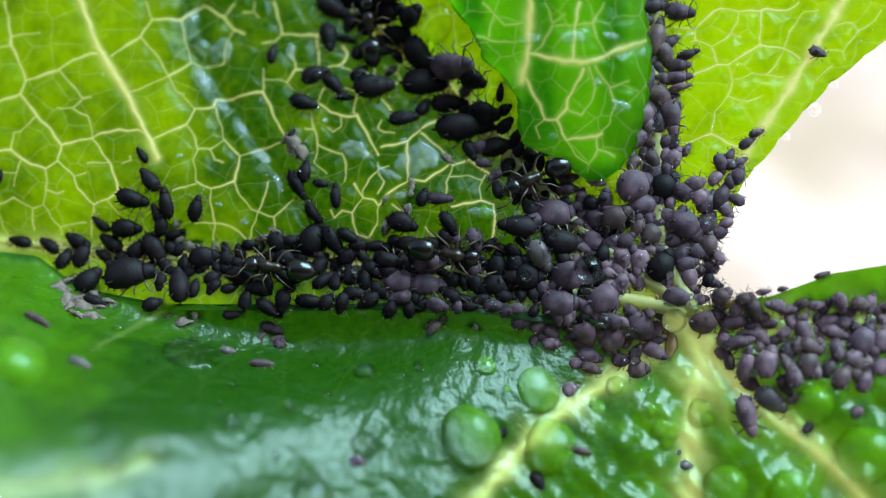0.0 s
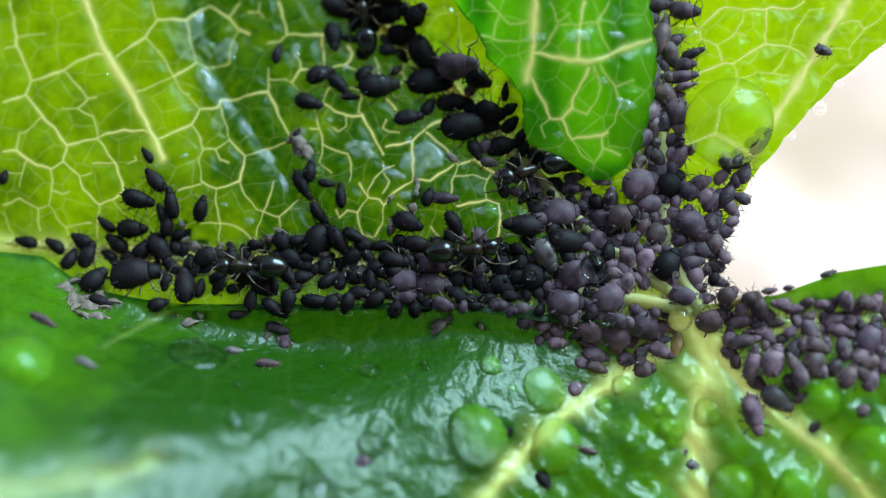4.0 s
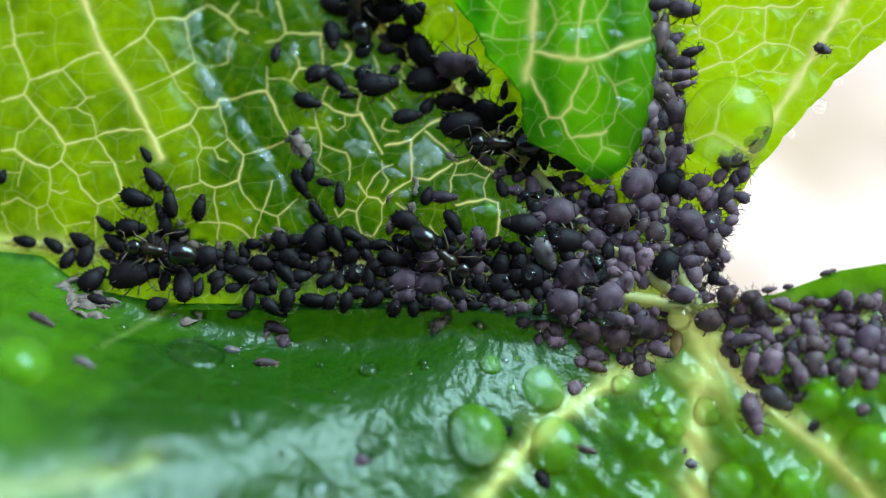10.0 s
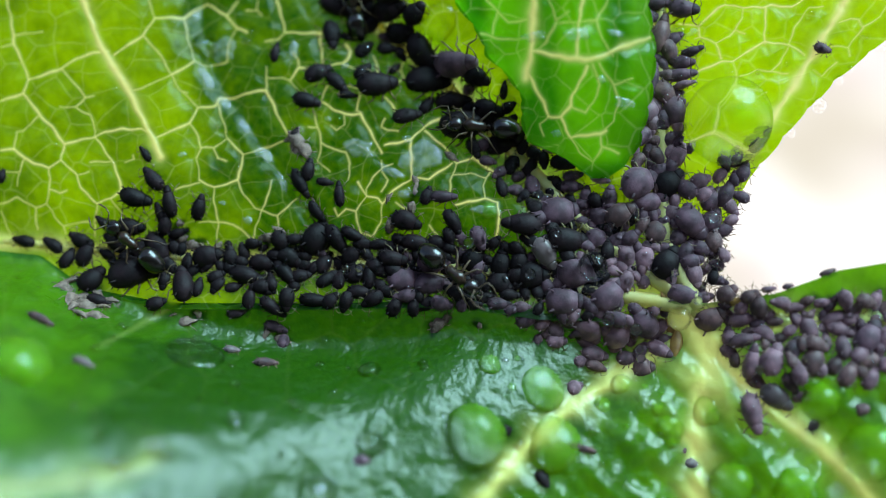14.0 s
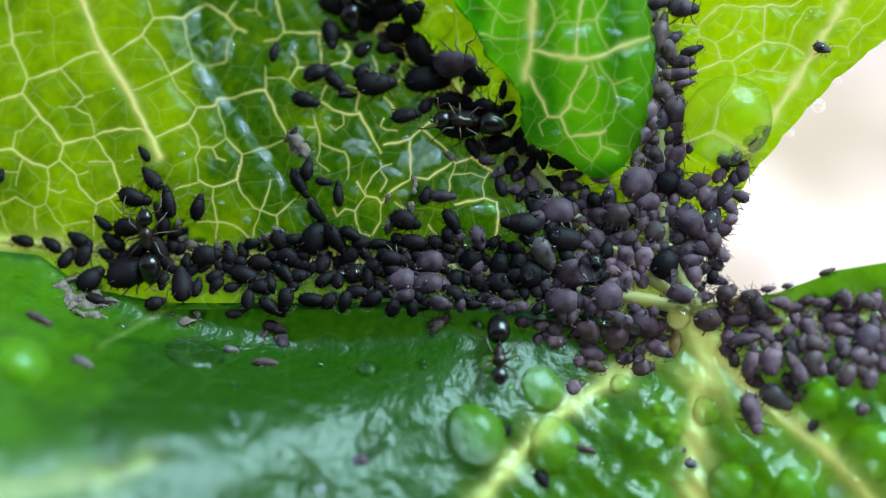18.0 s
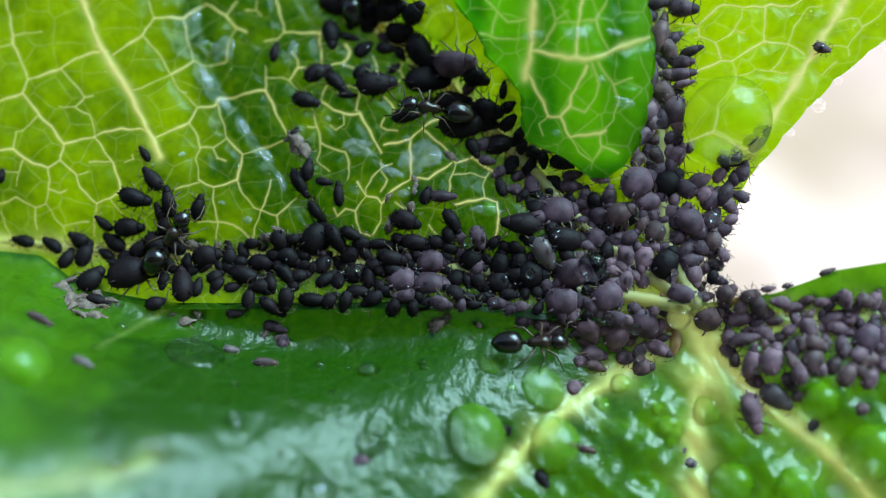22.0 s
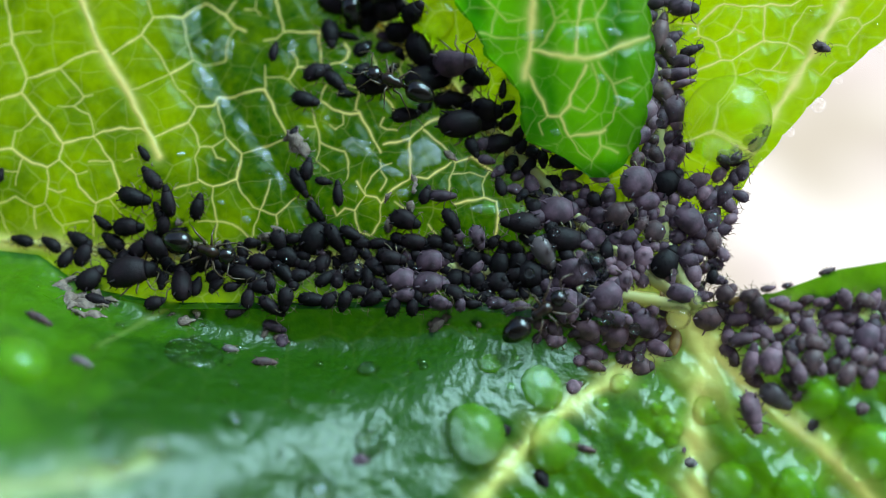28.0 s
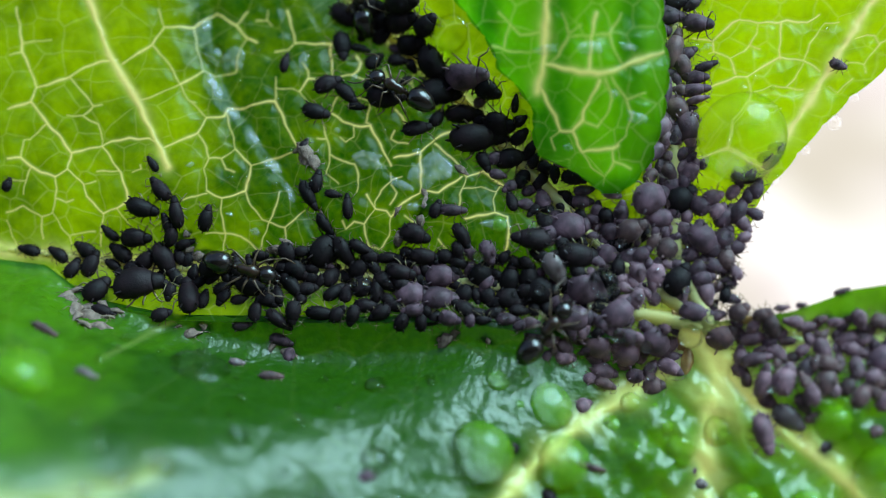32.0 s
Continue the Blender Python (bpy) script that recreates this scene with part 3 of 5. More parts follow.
def sheet(name, x, z, depth, seeds, lines, mat, parent, fine_gap, width, label, deep=None, net=1.0, hole=None):
    """A blade over a grid of places, with raised veins and swelling fields between them."""
    wx = x + 0.02 * np.sin(z * 3.1 + 0.7 * np.sin(x * 1.7)) + 0.02 * np.sin(z * 7.3 + x * 2.0)
    wz = z + 0.02 * np.sin(x * 2.7 + 0.9 * np.sin(z * 2.1)) + 0.02 * np.sin(x * 6.9 - z * 1.6)
    e1 = edge_distance(wx, wz, seeds)
    fine = filled([], x.min(), x.max(), z.min(), z.max(), fine_gap)
    e2 = edge_distance(wx, wz, fine)
    thick = 0.75 + 0.5 * np.sin(x * 0.9 + 1.3 * np.sin(z * 0.8))
    thin = 1.0 if deep is None else 1.0 - 0.35 * np.clip(deep, 0, 1)
    v1 = net * thin * np.exp(-(e1 / (thin * width * (0.6 + 0.5 * thick))) ** 2)
    v2 = 0.13 * net * np.exp(-(e2 / (0.55 * width)) ** 2)
    v0, ridge = np.zeros(x.shape), np.zeros(x.shape)
    near = np.full(x.shape, 9.0)
    for line, wide, strong in lines:
        pts = [tuple(p) for p in (curve_through(line, 3) if wide > 0.1 else line)]
        xs, zs = [p[0] for p in pts], [p[1] for p in pts]
        room = 0.8 + 3.5 * wide
        at = (wx > min(xs) - room) & (wx < max(xs) + room) & (wz > min(zs) - room) & (wz < max(zs) + room)
        if not at.any():
            continue
        px, pz = wx[at], wz[at]
        far = near_line(px, pz, pts)
        core = far / (wide * (0.85 + 0.25 * np.sin(1.9 * px + 2.3 * pz)))
        shape = np.exp(-core ** 2)
        v0[at] = np.maximum(v0[at], strong * shape + 0.25 * strong * np.exp(-(core / 2.2) ** 2) * (1 - shape))
        ridge[at] = np.maximum(ridge[at], min(0.6 * wide, 0.45) * shape)
        near[at] = np.minimum(near[at], far)
    vein = np.clip(np.maximum.reduce([v0, 0.8 * v1, v2]), 0, 1)
    dome = 0.2 * (1 - np.exp(-(near / 0.5) ** 2)) + 0.05 * (1 - np.exp(-(e1 / 0.3) ** 2)) + 0.03 * (1 - np.exp(-(e2 / 0.2) ** 2))
    y = depth(x, z) - dome - 0.06 * v1 - ridge
    rows, cols = x.shape
    co = np.stack([x, y, z], -1).reshape(-1, 3) * MM
    k = np.arange(rows * cols).reshape(rows, cols)
    faces = np.stack([k[:-1, :-1], k[:-1, 1:], k[1:, 1:], k[1:, :-1]], -1).reshape(-1, 4)
    if hole is not None:
        faces = faces[~hole[:-1, :-1].ravel()]
    me = bpy.data.meshes.new(name)
    me.from_pydata(co.tolist(), [], faces.tolist())
    me.polygons.foreach_set("use_smooth", [True] * len(me.polygons))
    a = me.attributes.new("vein", "FLOAT", "POINT")
    a.data.foreach_set("value", vein.ravel().astype(np.float32))
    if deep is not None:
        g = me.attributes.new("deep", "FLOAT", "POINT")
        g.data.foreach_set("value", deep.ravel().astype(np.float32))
    me.materials.append(mat)
    me.update()
    ob = new(name, me)
    ob.parent = parent
    return tagged(ob, label)


leaf = tagged(new("leaf"), "large green net-veined leaf, wet and covered with black aphids", "leaf")

EDGE_Z = [-3.5, -2.4, -1.7, -0.25, 1.7, 3.4, 4.5, 6.2, 8.2, 10.7, 15.5]
EDGE_X = [11.4, 11.9, 12.2, 12.8, 14.2, 14.9, 15.9, 17.3, 19.2, 22.2, 27.0]


def edge_x(z):
    """The toothed margin."""
    return np.interp(z, EDGE_Z, EDGE_X) + 0.16 * np.abs(np.sin(z * 2.3)) ** 0.5 - 0.1


v = np.linspace(0, 1, 450)[:, None]
u = np.linspace(0, 1, 1150)[None, :]
zz = -3.2 + v * 18.7 + 0 * u
xx = -27 + u * (edge_x(zz) + 27)
low = crease(xx) - 0.25
zz = low + v * (15.5 - low)
xx = -27 + u * (edge_x(zz) + 27)
upper_seeds = filled([], -28, 28, -4, 16, 1.0)
# deep paints the shade of the middle field, and is paler at the right.
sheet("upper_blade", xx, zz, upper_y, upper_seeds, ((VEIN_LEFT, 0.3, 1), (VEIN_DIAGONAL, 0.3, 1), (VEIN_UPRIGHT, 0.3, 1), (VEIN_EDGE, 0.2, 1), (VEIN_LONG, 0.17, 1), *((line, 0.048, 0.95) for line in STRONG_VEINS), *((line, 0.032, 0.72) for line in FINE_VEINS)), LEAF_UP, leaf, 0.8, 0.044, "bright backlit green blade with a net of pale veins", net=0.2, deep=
      0.38 + 0.5 * shaded_middle(xx, zz) - 0.55 / (1 + np.exp(-(xx - 10.5) / 0.8)) + 0.1 * np.sin(xx * 0.8) * np.sin(zz * 0.7),
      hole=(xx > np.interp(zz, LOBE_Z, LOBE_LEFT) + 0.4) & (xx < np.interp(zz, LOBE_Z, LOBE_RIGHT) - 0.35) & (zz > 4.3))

v = np.linspace(0, 1, 190)[:, None]
u = np.linspace(0, 1, 170)[None, :]
zz = 3.4 + v * 12.1 + 0 * u
left = np.interp(zz, LOBE_Z, LOBE_LEFT) - 0.18 * np.abs(np.sin(zz * 2.9)) ** 0.6
right = np.interp(zz, LOBE_Z, LOBE_RIGHT) + 0.18 * np.abs(np.sin(zz * 2.6 + 1)) ** 0.6
xx = left + u * (right - left)
LOBE_MID = [(4.3, 15.5), (4.3, 12.2), (4.2, 9.4), (4.0, 8.2)]
LOBE_SIDE = [(4.2, 9.4), (6.7, 8.9), (8.6, 9.6), (10.0, 10.2)]
# deep paints the shade of the lobe's folds into its colour.
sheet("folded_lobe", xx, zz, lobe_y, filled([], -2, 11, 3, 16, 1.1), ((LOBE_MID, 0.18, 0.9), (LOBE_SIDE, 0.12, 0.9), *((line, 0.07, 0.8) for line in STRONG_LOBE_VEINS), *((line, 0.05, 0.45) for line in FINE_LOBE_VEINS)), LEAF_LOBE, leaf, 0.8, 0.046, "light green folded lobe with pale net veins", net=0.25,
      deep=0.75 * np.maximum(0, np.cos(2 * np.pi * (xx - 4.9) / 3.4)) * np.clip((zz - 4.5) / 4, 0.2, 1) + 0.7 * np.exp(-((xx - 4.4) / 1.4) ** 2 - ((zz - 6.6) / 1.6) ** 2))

v = np.linspace(0, 1, 240)[:, None] ** 1.0
u = np.linspace(0, 1, 520)[None, :]
xx = -27 + u * 53 + 0 * v
low = crease(xx) + 0.05
zz = low + v * (-15.5 - low)
# deep: shade painted on the forward part, lighter at both ends and the right rim.
sheet("bent_blade", xx, zz, lower_y, filled([], -28, 27, -16, 1, 2.3), (([(11.8, -2.6), (12.7, -4.2), (13.0, -6.2)], 1.15, 1), (LOW_LEFT, 0.45, 1), (LOW_DOWN, 0.6, 1), (LOW_RIGHT, 0.45, 1), (LOW_FAR, 0.5, 1), *((line, wide, strong) for line, wide, strong in zip(SIDE_LOW, (0.15, 0.4, 0.3), (0.15, 0.5, 0.6)))), LEAF_LOW, leaf, 1.0, 0.09, "glossy green blade bent forward, wet, its shade painted in",
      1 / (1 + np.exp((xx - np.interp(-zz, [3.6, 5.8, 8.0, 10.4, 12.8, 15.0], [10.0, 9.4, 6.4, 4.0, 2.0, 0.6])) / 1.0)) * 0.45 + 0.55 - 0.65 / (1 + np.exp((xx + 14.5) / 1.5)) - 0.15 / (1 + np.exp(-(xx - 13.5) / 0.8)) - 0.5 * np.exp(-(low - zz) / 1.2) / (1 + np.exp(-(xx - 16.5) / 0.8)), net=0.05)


def rib(name, line, r0, r1, mat, depth=leaf_y, label="", sunk=0.45):
    """A main vein, standing out from the blade and tapering."""
    pts = curve_through(line, 6)
    radii = [r0 + (r1 - r0) * i / (len(pts) - 1) for i in range(len(pts))]
    places = [Vector((p[0], float(depth(p[0], p[1])) - r * (1 - sunk) + 0.05, p[1])) * MM for p, r in zip(pts, radii)]
    return part(name, tube(places, [r * MM * (1 + 0.06 * math.sin(i * 1.7)) for i, r in enumerate(radii)], 10), mat, leaf, label)


rib("vein", VEIN_LEFT, 0.4, 0.15, VEIN)
rib("vein", VEIN_DIAGONAL, 0.4, 0.2, VEIN)
rib("vein", VEIN_UPRIGHT, 0.45, 0.25, VEIN)
for x, z, way, size in ((11.2, -3.6, -80, 1.0), (10.9, -2.6, -60, 0.8), (11.5, -4.7, -95, 1.1), (14.1, -2.5, 10, 0.8)):
    scar = spun([(-0.9, 0.05, 0.04, 0), (-0.5, 0.2, 0.12, 0), (0, 0.28, 0.16, 0), (0.5, 0.22, 0.12, 0), (0.9, 0.05, 0.04, 0)], 10)
    for q in scar.verts:
        q.co += 0.16 * noise.noise_vector(q.co * 3 + Vector((x, z, 0)))
    bmesh.ops.transform(scar, matrix=Matrix.Scale(MM * size, 4), verts=scar.verts[:])
    part("scar", scar, BROWN, leaf, "rusty brown scar at the vein junction").matrix_basis = on_leaf(x, z, way, 0.25)

# ---- ground and distance ----
bm = bmesh.new()
bmesh.ops.create_grid(bm, x_segments=40, y_segments=40, size=40)
for q in bm.verts:
    q.co.z = 0.01 * noise.noise(q.co * 0.7)
ground = part("ground", bm, SOIL, None)
ground.location = (0, 0, -0.6)
tagged(ground, "dark bare garden soil far below the leaf", "ground", kind="structure")
# Unseen slab added behind the camera to keep low sky off the leaf.
bm = bmesh.new()
bmesh.ops.create_cube(bm, size=1.0)
bmesh.ops.scale(bm, vec=(9.0, 0.2, 1.3), verts=bm.verts[:])
bmesh.ops.bevel(bm, geom=bm.edges[:], offset=0.02, segments=2, affect="EDGES")
garden_wall = part("garden_wall", bm, BLOCKER, None)
garden_wall.location = (0, -1.6, 0.04)
tagged(garden_wall, "added unseen dark slab behind the viewer, blocks sky reflections", "wall", kind="structure")
# Glowing panel for the pale distance, widened to light the leaf from behind.
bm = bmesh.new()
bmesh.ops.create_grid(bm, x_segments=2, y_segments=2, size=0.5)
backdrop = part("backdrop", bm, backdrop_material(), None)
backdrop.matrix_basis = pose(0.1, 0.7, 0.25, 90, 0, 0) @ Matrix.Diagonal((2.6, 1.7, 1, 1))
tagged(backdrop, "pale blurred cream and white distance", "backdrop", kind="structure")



# ---- aphids ----
def scaled(bm, f):
    bmesh.ops.transform(bm, matrix=Matrix.Scale(f, 4), verts=bm.verts[:])
    return bm


SKIN = {"b": BLACK, "m": SLATE, "g": GREY, "r": RUST, "p": PALE}
APHID_LABEL = {
    "b": "plump matt black aphid clinging to the leaf",
    "m": "slate-black wingless aphid feeding on the leaf",
    "g": "grey-purple young aphid feeding beside a vein",
    "r": "reddish-brown aphid crowded among the colony",
    "p": "pale brownish freshly moulted aphid"}
first_aphid = {}
sitting = []


def build_aphid(kind, shape):
    """An aphid one millimetre long: head to +x, back to +z."""
    fat = (1.0, 0.93, 1.05)[shape]
    root = new("aphid")
    bend = (0.0, 0.16, -0.14)[shape]
    rear = [(-0.5, 0.025, 0.02), (-0.485, 0.1, 0.075), (-0.45, 0.175, 0.125), (-0.38, 0.245, 0.175), (-0.29, 0.29, 0.21), (-0.18, 0.315, 0.24),
            (-0.06, 0.31, 0.245), (0.05, 0.29, 0.23), (0.14, 0.265, 0.21), (0.21, 0.235, 0.185), (0.255, 0.21, 0.16), (0.28, 0.16, 0.12)]
    rows = []
    for i, (x, w, h) in enumerate(rear):
        crease_in = 0.95 if i % 2 else 1.0
        rows.append((x, w * fat * crease_in, h * crease_in, 0.19 + (0.02 if -0.3 < x < 0.1 else 0)))
    body = spun(rows, 16, belly=0.75)
    for s in (1, -1):
        for x, w in ((-0.4, 0.225), (-0.28, 0.29), (-0.14, 0.315), (0.0, 0.3), (0.13, 0.265)):
            w *= fat
            tube([(x, (w - 0.03) * s, 0.22), (x - 0.03, (w + 0.025) * s, 0.24), (x - 0.05, (w + 0.05) * s, 0.25)], [0.02, 0.012, 0.004], 3, body)
    for q in body.verts:
        q.co.y += bend * q.co.x ** 2 - bend * 0.09
        q.co += 0.012 * noise.noise_vector(q.co * 6 + Vector((shape * 5, 0, 0)))
    part("abdomen", scaled(body, MM), SKIN[kind], root)
    head = [(0.24, 0.14, 0.115, 0.18), (0.27, 0.185, 0.145, 0.18), (0.33, 0.18, 0.135, 0.175), (0.39, 0.15, 0.12, 0.17), (0.44, 0.125, 0.1, 0.165),
            (0.48, 0.09, 0.075, 0.16), (0.5, 0.02, 0.02, 0.155)]
    head = part("head", scaled(spun(head, 12), MM), SKIN[kind], root)
    tail = tube([(-0.47, 0, 0.18), (-0.53, 0, 0.2), (-0.58, 0, 0.215)], [0.04, 0.03, 0.01], 6)
    part("tail", scaled(tail, MM), SKIN[kind], root)
    for s in (1, -1):
        horn = tube([(-0.3, 0.17 * s, 0.33), (-0.37, 0.21 * s, 0.385), (-0.44, 0.235 * s, 0.41)], [0.028, 0.022, 0.016], 6)
        part("horn", scaled(horn, MM), SKIN[kind], root)
        feeler = tube([(0.46, 0.07 * s, 0.19), (0.53, 0.13 * s, 0.25), (0.48, 0.27 * s, 0.26), (0.36, 0.36 * s, 0.22), (0.2, 0.42 * s, 0.18)],
                      [0.016, 0.013, 0.011, 0.009, 0.005], 4)
        part("antenna", scaled(feeler, MM), LIMB, head)
        for x, knee, foot in ((0.24, 0.38, 0.5), (0.12, 0.06, 0.02), (0.0, -0.2, -0.42)):
            leg = tube([(x, 0.17 * s, 0.12), (knee * 0.9, (0.36 + 0.02 * shape) * s, 0.18), (foot * 0.9, 0.44 * s, 0.02), (foot * 0.97, 0.53 * s, 0.0)], [0.024, 0.021, 0.014, 0.009], 5)
            part("leg", scaled(leg, MM), LIMB, root)
    return root


def aphid(x, z, length, width, heading, kind):
    """One aphid at x, z on the blade, climbing onto those that already sit there."""
    shape = len(sitting) % 3
    lift = 0.0
    for ox, oz, size, wide, olift in sitting:
        gap = math.hypot(x - ox, z - oz)
        if gap < 0.36 * (size + length) * 0.8:
            lift = max(lift, olift + 0.42 * wide * (1.0 - gap / (0.36 * (size + length) * 0.8)) ** 0.5)
    lift = min(lift, 1.1)
    sitting.append((x, z, length, width, lift))
    m = on_leaf(x, z, heading, lift, random.uniform(-14, 14))
    if (kind, shape) not in first_aphid:
        ob = build_aphid(kind, shape)
        ob.matrix_basis = m
        first_aphid[kind, shape] = ob
    else:
        ob = copy_thing(first_aphid[kind, shape], m)
    length, width = 1.14 * length, 1.05 * width
    ob.scale = (length, width / 0.6, 0.5 * length + 0.5 * width / 0.6)
    young = length < 0.95
    label = APHID_LABEL[kind]
    if young:
        label = {"b": "tiny black aphid nymph on the leaf", "m": "small slate-black aphid nymph on the leaf"}.get(kind, "small grey-brown aphid nymph in the colony")
    return tagged(ob, label, "aphid", "aphids of the colony")


aphid(-21.22, 0.32, 1.09, 0.57, 165, "b")
aphid(-19.71, 0.14, 1.09, 0.63, 145, "b")
aphid(-18.30, 0.46, 1.14, 0.69, 150, "b")
aphid(-17.92, -0.31, 1.31, 0.80, 70, "b")
aphid(-18.87, -0.54, 1.08, 0.71, 65, "b")
aphid(-17.00, 1.31, 1.02, 0.46, 140, "b")
aphid(-16.52, 0.31, 1.20, 0.74, 145, "b")
aphid(-15.26, 2.51, 1.52, 0.93, -15, "b")
aphid(-15.63, 1.08, 1.42, 0.88, 0, "b")
aphid(-16.93, -0.31, 0.86, 0.51, 150, "b")
aphid(-17.52, -1.58, 1.41, 1.07, 50, "b")
aphid(-15.37, -1.38, 2.25, 1.46, 10, "b")
aphid(-14.21, -0.11, 1.76, 0.96, -60, "b")
aphid(-14.90, 4.70, 0.85, 0.42, 125, "b")
aphid(-14.45, 3.47, 1.30, 0.68, 130, "b")
aphid(-13.56, 2.37, 1.47, 0.68, 100, "b")
aphid(-14.11, 1.78, 1.07, 0.57, 110, "b")
aphid(-12.17, 2.09, 1.24, 0.62, 75, "b")
aphid(-13.21, 0.82, 0.96, 0.51, 20, "b")
aphid(-13.89, 1.30, 1.13, 0.68, 80, "b")
aphid(-13.03, 0.03, 0.85, 0.57, 60, "b")
aphid(-14.11, -2.77, 1.01, 0.67, 15, "b")
aphid(-12.96, -1.88, 1.74, 1.07, 100, "b")
aphid(-11.70, -0.40, 1.41, 1.02, 10, "b")
aphid(-12.14, -1.99, 0.96, 0.56, 80, "b")
aphid(-17.03, -2.77, 1.17, 0.61, -20, "b")
aphid(-22.24, 3.65, 0.69, 0.46, 70, "b")
aphid(-18.96, -3.48, 1.17, 0.37, -10, "r")
aphid(-15.17, 0.03, 1.14, 0.85, 45, "b")
aphid(-15.82, -0.40, 0.97, 0.57, 20, "b")
aphid(-13.72, -0.82, 1.02, 0.62, 120, "b")
aphid(-12.41, -1.10, 0.96, 0.57, 40, "b")
aphid(-10.61, -1.04, 1.02, 0.68, -30, "b")
aphid(-9.67, -1.43, 1.69, 0.84, -20, "b")
aphid(-10.35, -1.99, 0.84, 0.56, 20, "b")
aphid(-9.46, -2.48, 1.12, 0.61, 80, "b")
aphid(-10.12, -3.10, 1.01, 0.56, 15, "m")
aphid(-8.33, -2.90, 1.39, 0.67, -35, "b")
aphid(-8.85, -0.76, 1.41, 0.79, -10, "b")
aphid(-7.57, -0.48, 1.41, 0.96, -30, "b")
aphid(-7.83, -1.38, 1.68, 0.79, -50, "b")
aphid(-6.81, -0.82, 0.84, 0.68, 0, "b")
aphid(-6.23, -2.53, 1.45, 0.67, -5, "b")
aphid(-8.87, 0.03, 0.62, 0.40, 30, "b")
aphid(-7.36, 5.71, 0.68, 0.45, 70, "b")
aphid(-6.69, 3.90, 1.07, 0.62, 80, "b")
aphid(-7.01, 3.21, 1.48, 0.68, -60, "b")
aphid(-5.82, 3.26, 0.84, 0.39, -10, "b")
aphid(-5.08, 2.69, 1.18, 0.50, 95, "b")
aphid(-6.11, 1.87, 1.19, 0.62, -55, "b")
aphid(-6.29, 0.60, 1.81, 1.19, 60, "b")
aphid(-5.11, 0.45, 1.64, 0.79, -60, "b")
aphid(-4.38, 0.65, 1.23, 0.62, -25, "b")
aphid(-4.39, -0.31, 1.18, 0.79, 40, "b")
aphid(-5.92, -0.76, 1.19, 0.74, 60, "b")
aphid(-5.74, -1.57, 1.12, 0.67, 45, "b")
aphid(-5.09, -1.66, 0.96, 0.62, 90, "b")
aphid(-4.20, -1.37, 1.12, 0.90, 0, "b")
aphid(-3.61, -1.37, 1.40, 0.67, 90, "b")
aphid(-3.03, 0.22, 1.12, 0.50, 5, "b")
aphid(-3.13, -1.09, 1.12, 0.73, -40, "b")
aphid(-1.83, -1.64, 1.56, 1.28, 0, "m")
aphid(-2.49, -1.15, 1.12, 0.73, 140, "b")
aphid(-4.01, -2.20, 1.28, 0.67, 0, "b")
aphid(-2.61, -2.19, 1.11, 0.67, -20, "b")
aphid(-8.26, -3.90, 1.12, 0.56, -20, "m")
aphid(-7.91, -4.62, 0.84, 0.56, 80, "m")
aphid(-8.55, -5.69, 1.07, 0.48, 30, "r")
aphid(-1.73, 1.36, 1.39, 0.89, -20, "b")
aphid(-0.75, 2.59, 0.89, 0.56, 70, "b")
aphid(0.08, 2.48, 1.22, 0.61, 0, "m")
aphid(0.53, 1.22, 1.39, 0.61, -60, "b")
aphid(-1.23, 0.31, 1.45, 0.78, -5, "b")
aphid(-2.35, -0.53, 1.29, 0.84, -10, "b")
aphid(-0.39, -0.67, 1.50, 1.06, 0, "m")
aphid(-0.47, -1.91, 1.66, 1.11, 0, "m")
aphid(0.67, -1.45, 1.06, 0.83, 60, "b")
aphid(1.50, -0.44, 1.28, 1.00, 60, "b")
aphid(1.83, -1.72, 1.00, 0.78, -70, "b")
aphid(0.45, 0.03, 1.00, 0.67, -20, "b")
aphid(-1.51, -0.81, 0.95, 0.62, 40, "b")
aphid(2.83, -0.67, 1.39, 0.94, 80, "b")
aphid(3.77, -0.58, 1.27, 0.94, 80, "b")
aphid(2.88, -1.83, 1.27, 1.05, -30, "b")
aphid(2.85, 2.97, 1.01, 0.56, 100, "b")
aphid(4.46, 3.12, 1.18, 0.79, 95, "m")
aphid(3.81, 1.08, 1.77, 0.99, 175, "b")
aphid(5.81, 1.75, 1.89, 1.39, 10, "m")
aphid(6.09, 0.36, 1.82, 1.27, 0, "b")
aphid(5.08, -0.25, 1.60, 0.94, -60, "p")
aphid(7.64, 0.44, 1.16, 1.05, 0, "m")
aphid(6.01, -2.63, 1.76, 1.37, 0, "m")
aphid(4.45, -1.35, 1.49, 1.27, 0, "b")
aphid(6.54, -1.13, 1.65, 1.43, 10, "m")
aphid(8.07, -2.22, 1.87, 1.37, 45, "m")
aphid(7.20, -3.84, 1.58, 1.09, -60, "g")
aphid(5.56, -4.06, 1.15, 0.77, -75, "g")
aphid(4.93, -3.61, 0.88, 0.66, 40, "g")
aphid(4.15, -3.41, 1.05, 0.72, 20, "m")
aphid(2.78, -2.73, 1.10, 0.61, 0, "m")
aphid(3.41, -2.95, 0.88, 0.55, 30, "m")
aphid(3.88, -2.87, 0.83, 0.55, 0, "g")
aphid(5.57, -4.57, 0.93, 0.71, 0, "g")
aphid(6.24, -3.61, 0.77, 0.55, -20, "r")
aphid(4.74, -4.41, 0.71, 0.44, 60, "g")
aphid(2.16, -2.46, 0.94, 0.55, 20, "b")
aphid(1.27, -2.41, 0.94, 0.55, 0, "b")
aphid(6.02, 4.21, 1.17, 0.67, -10, "b")
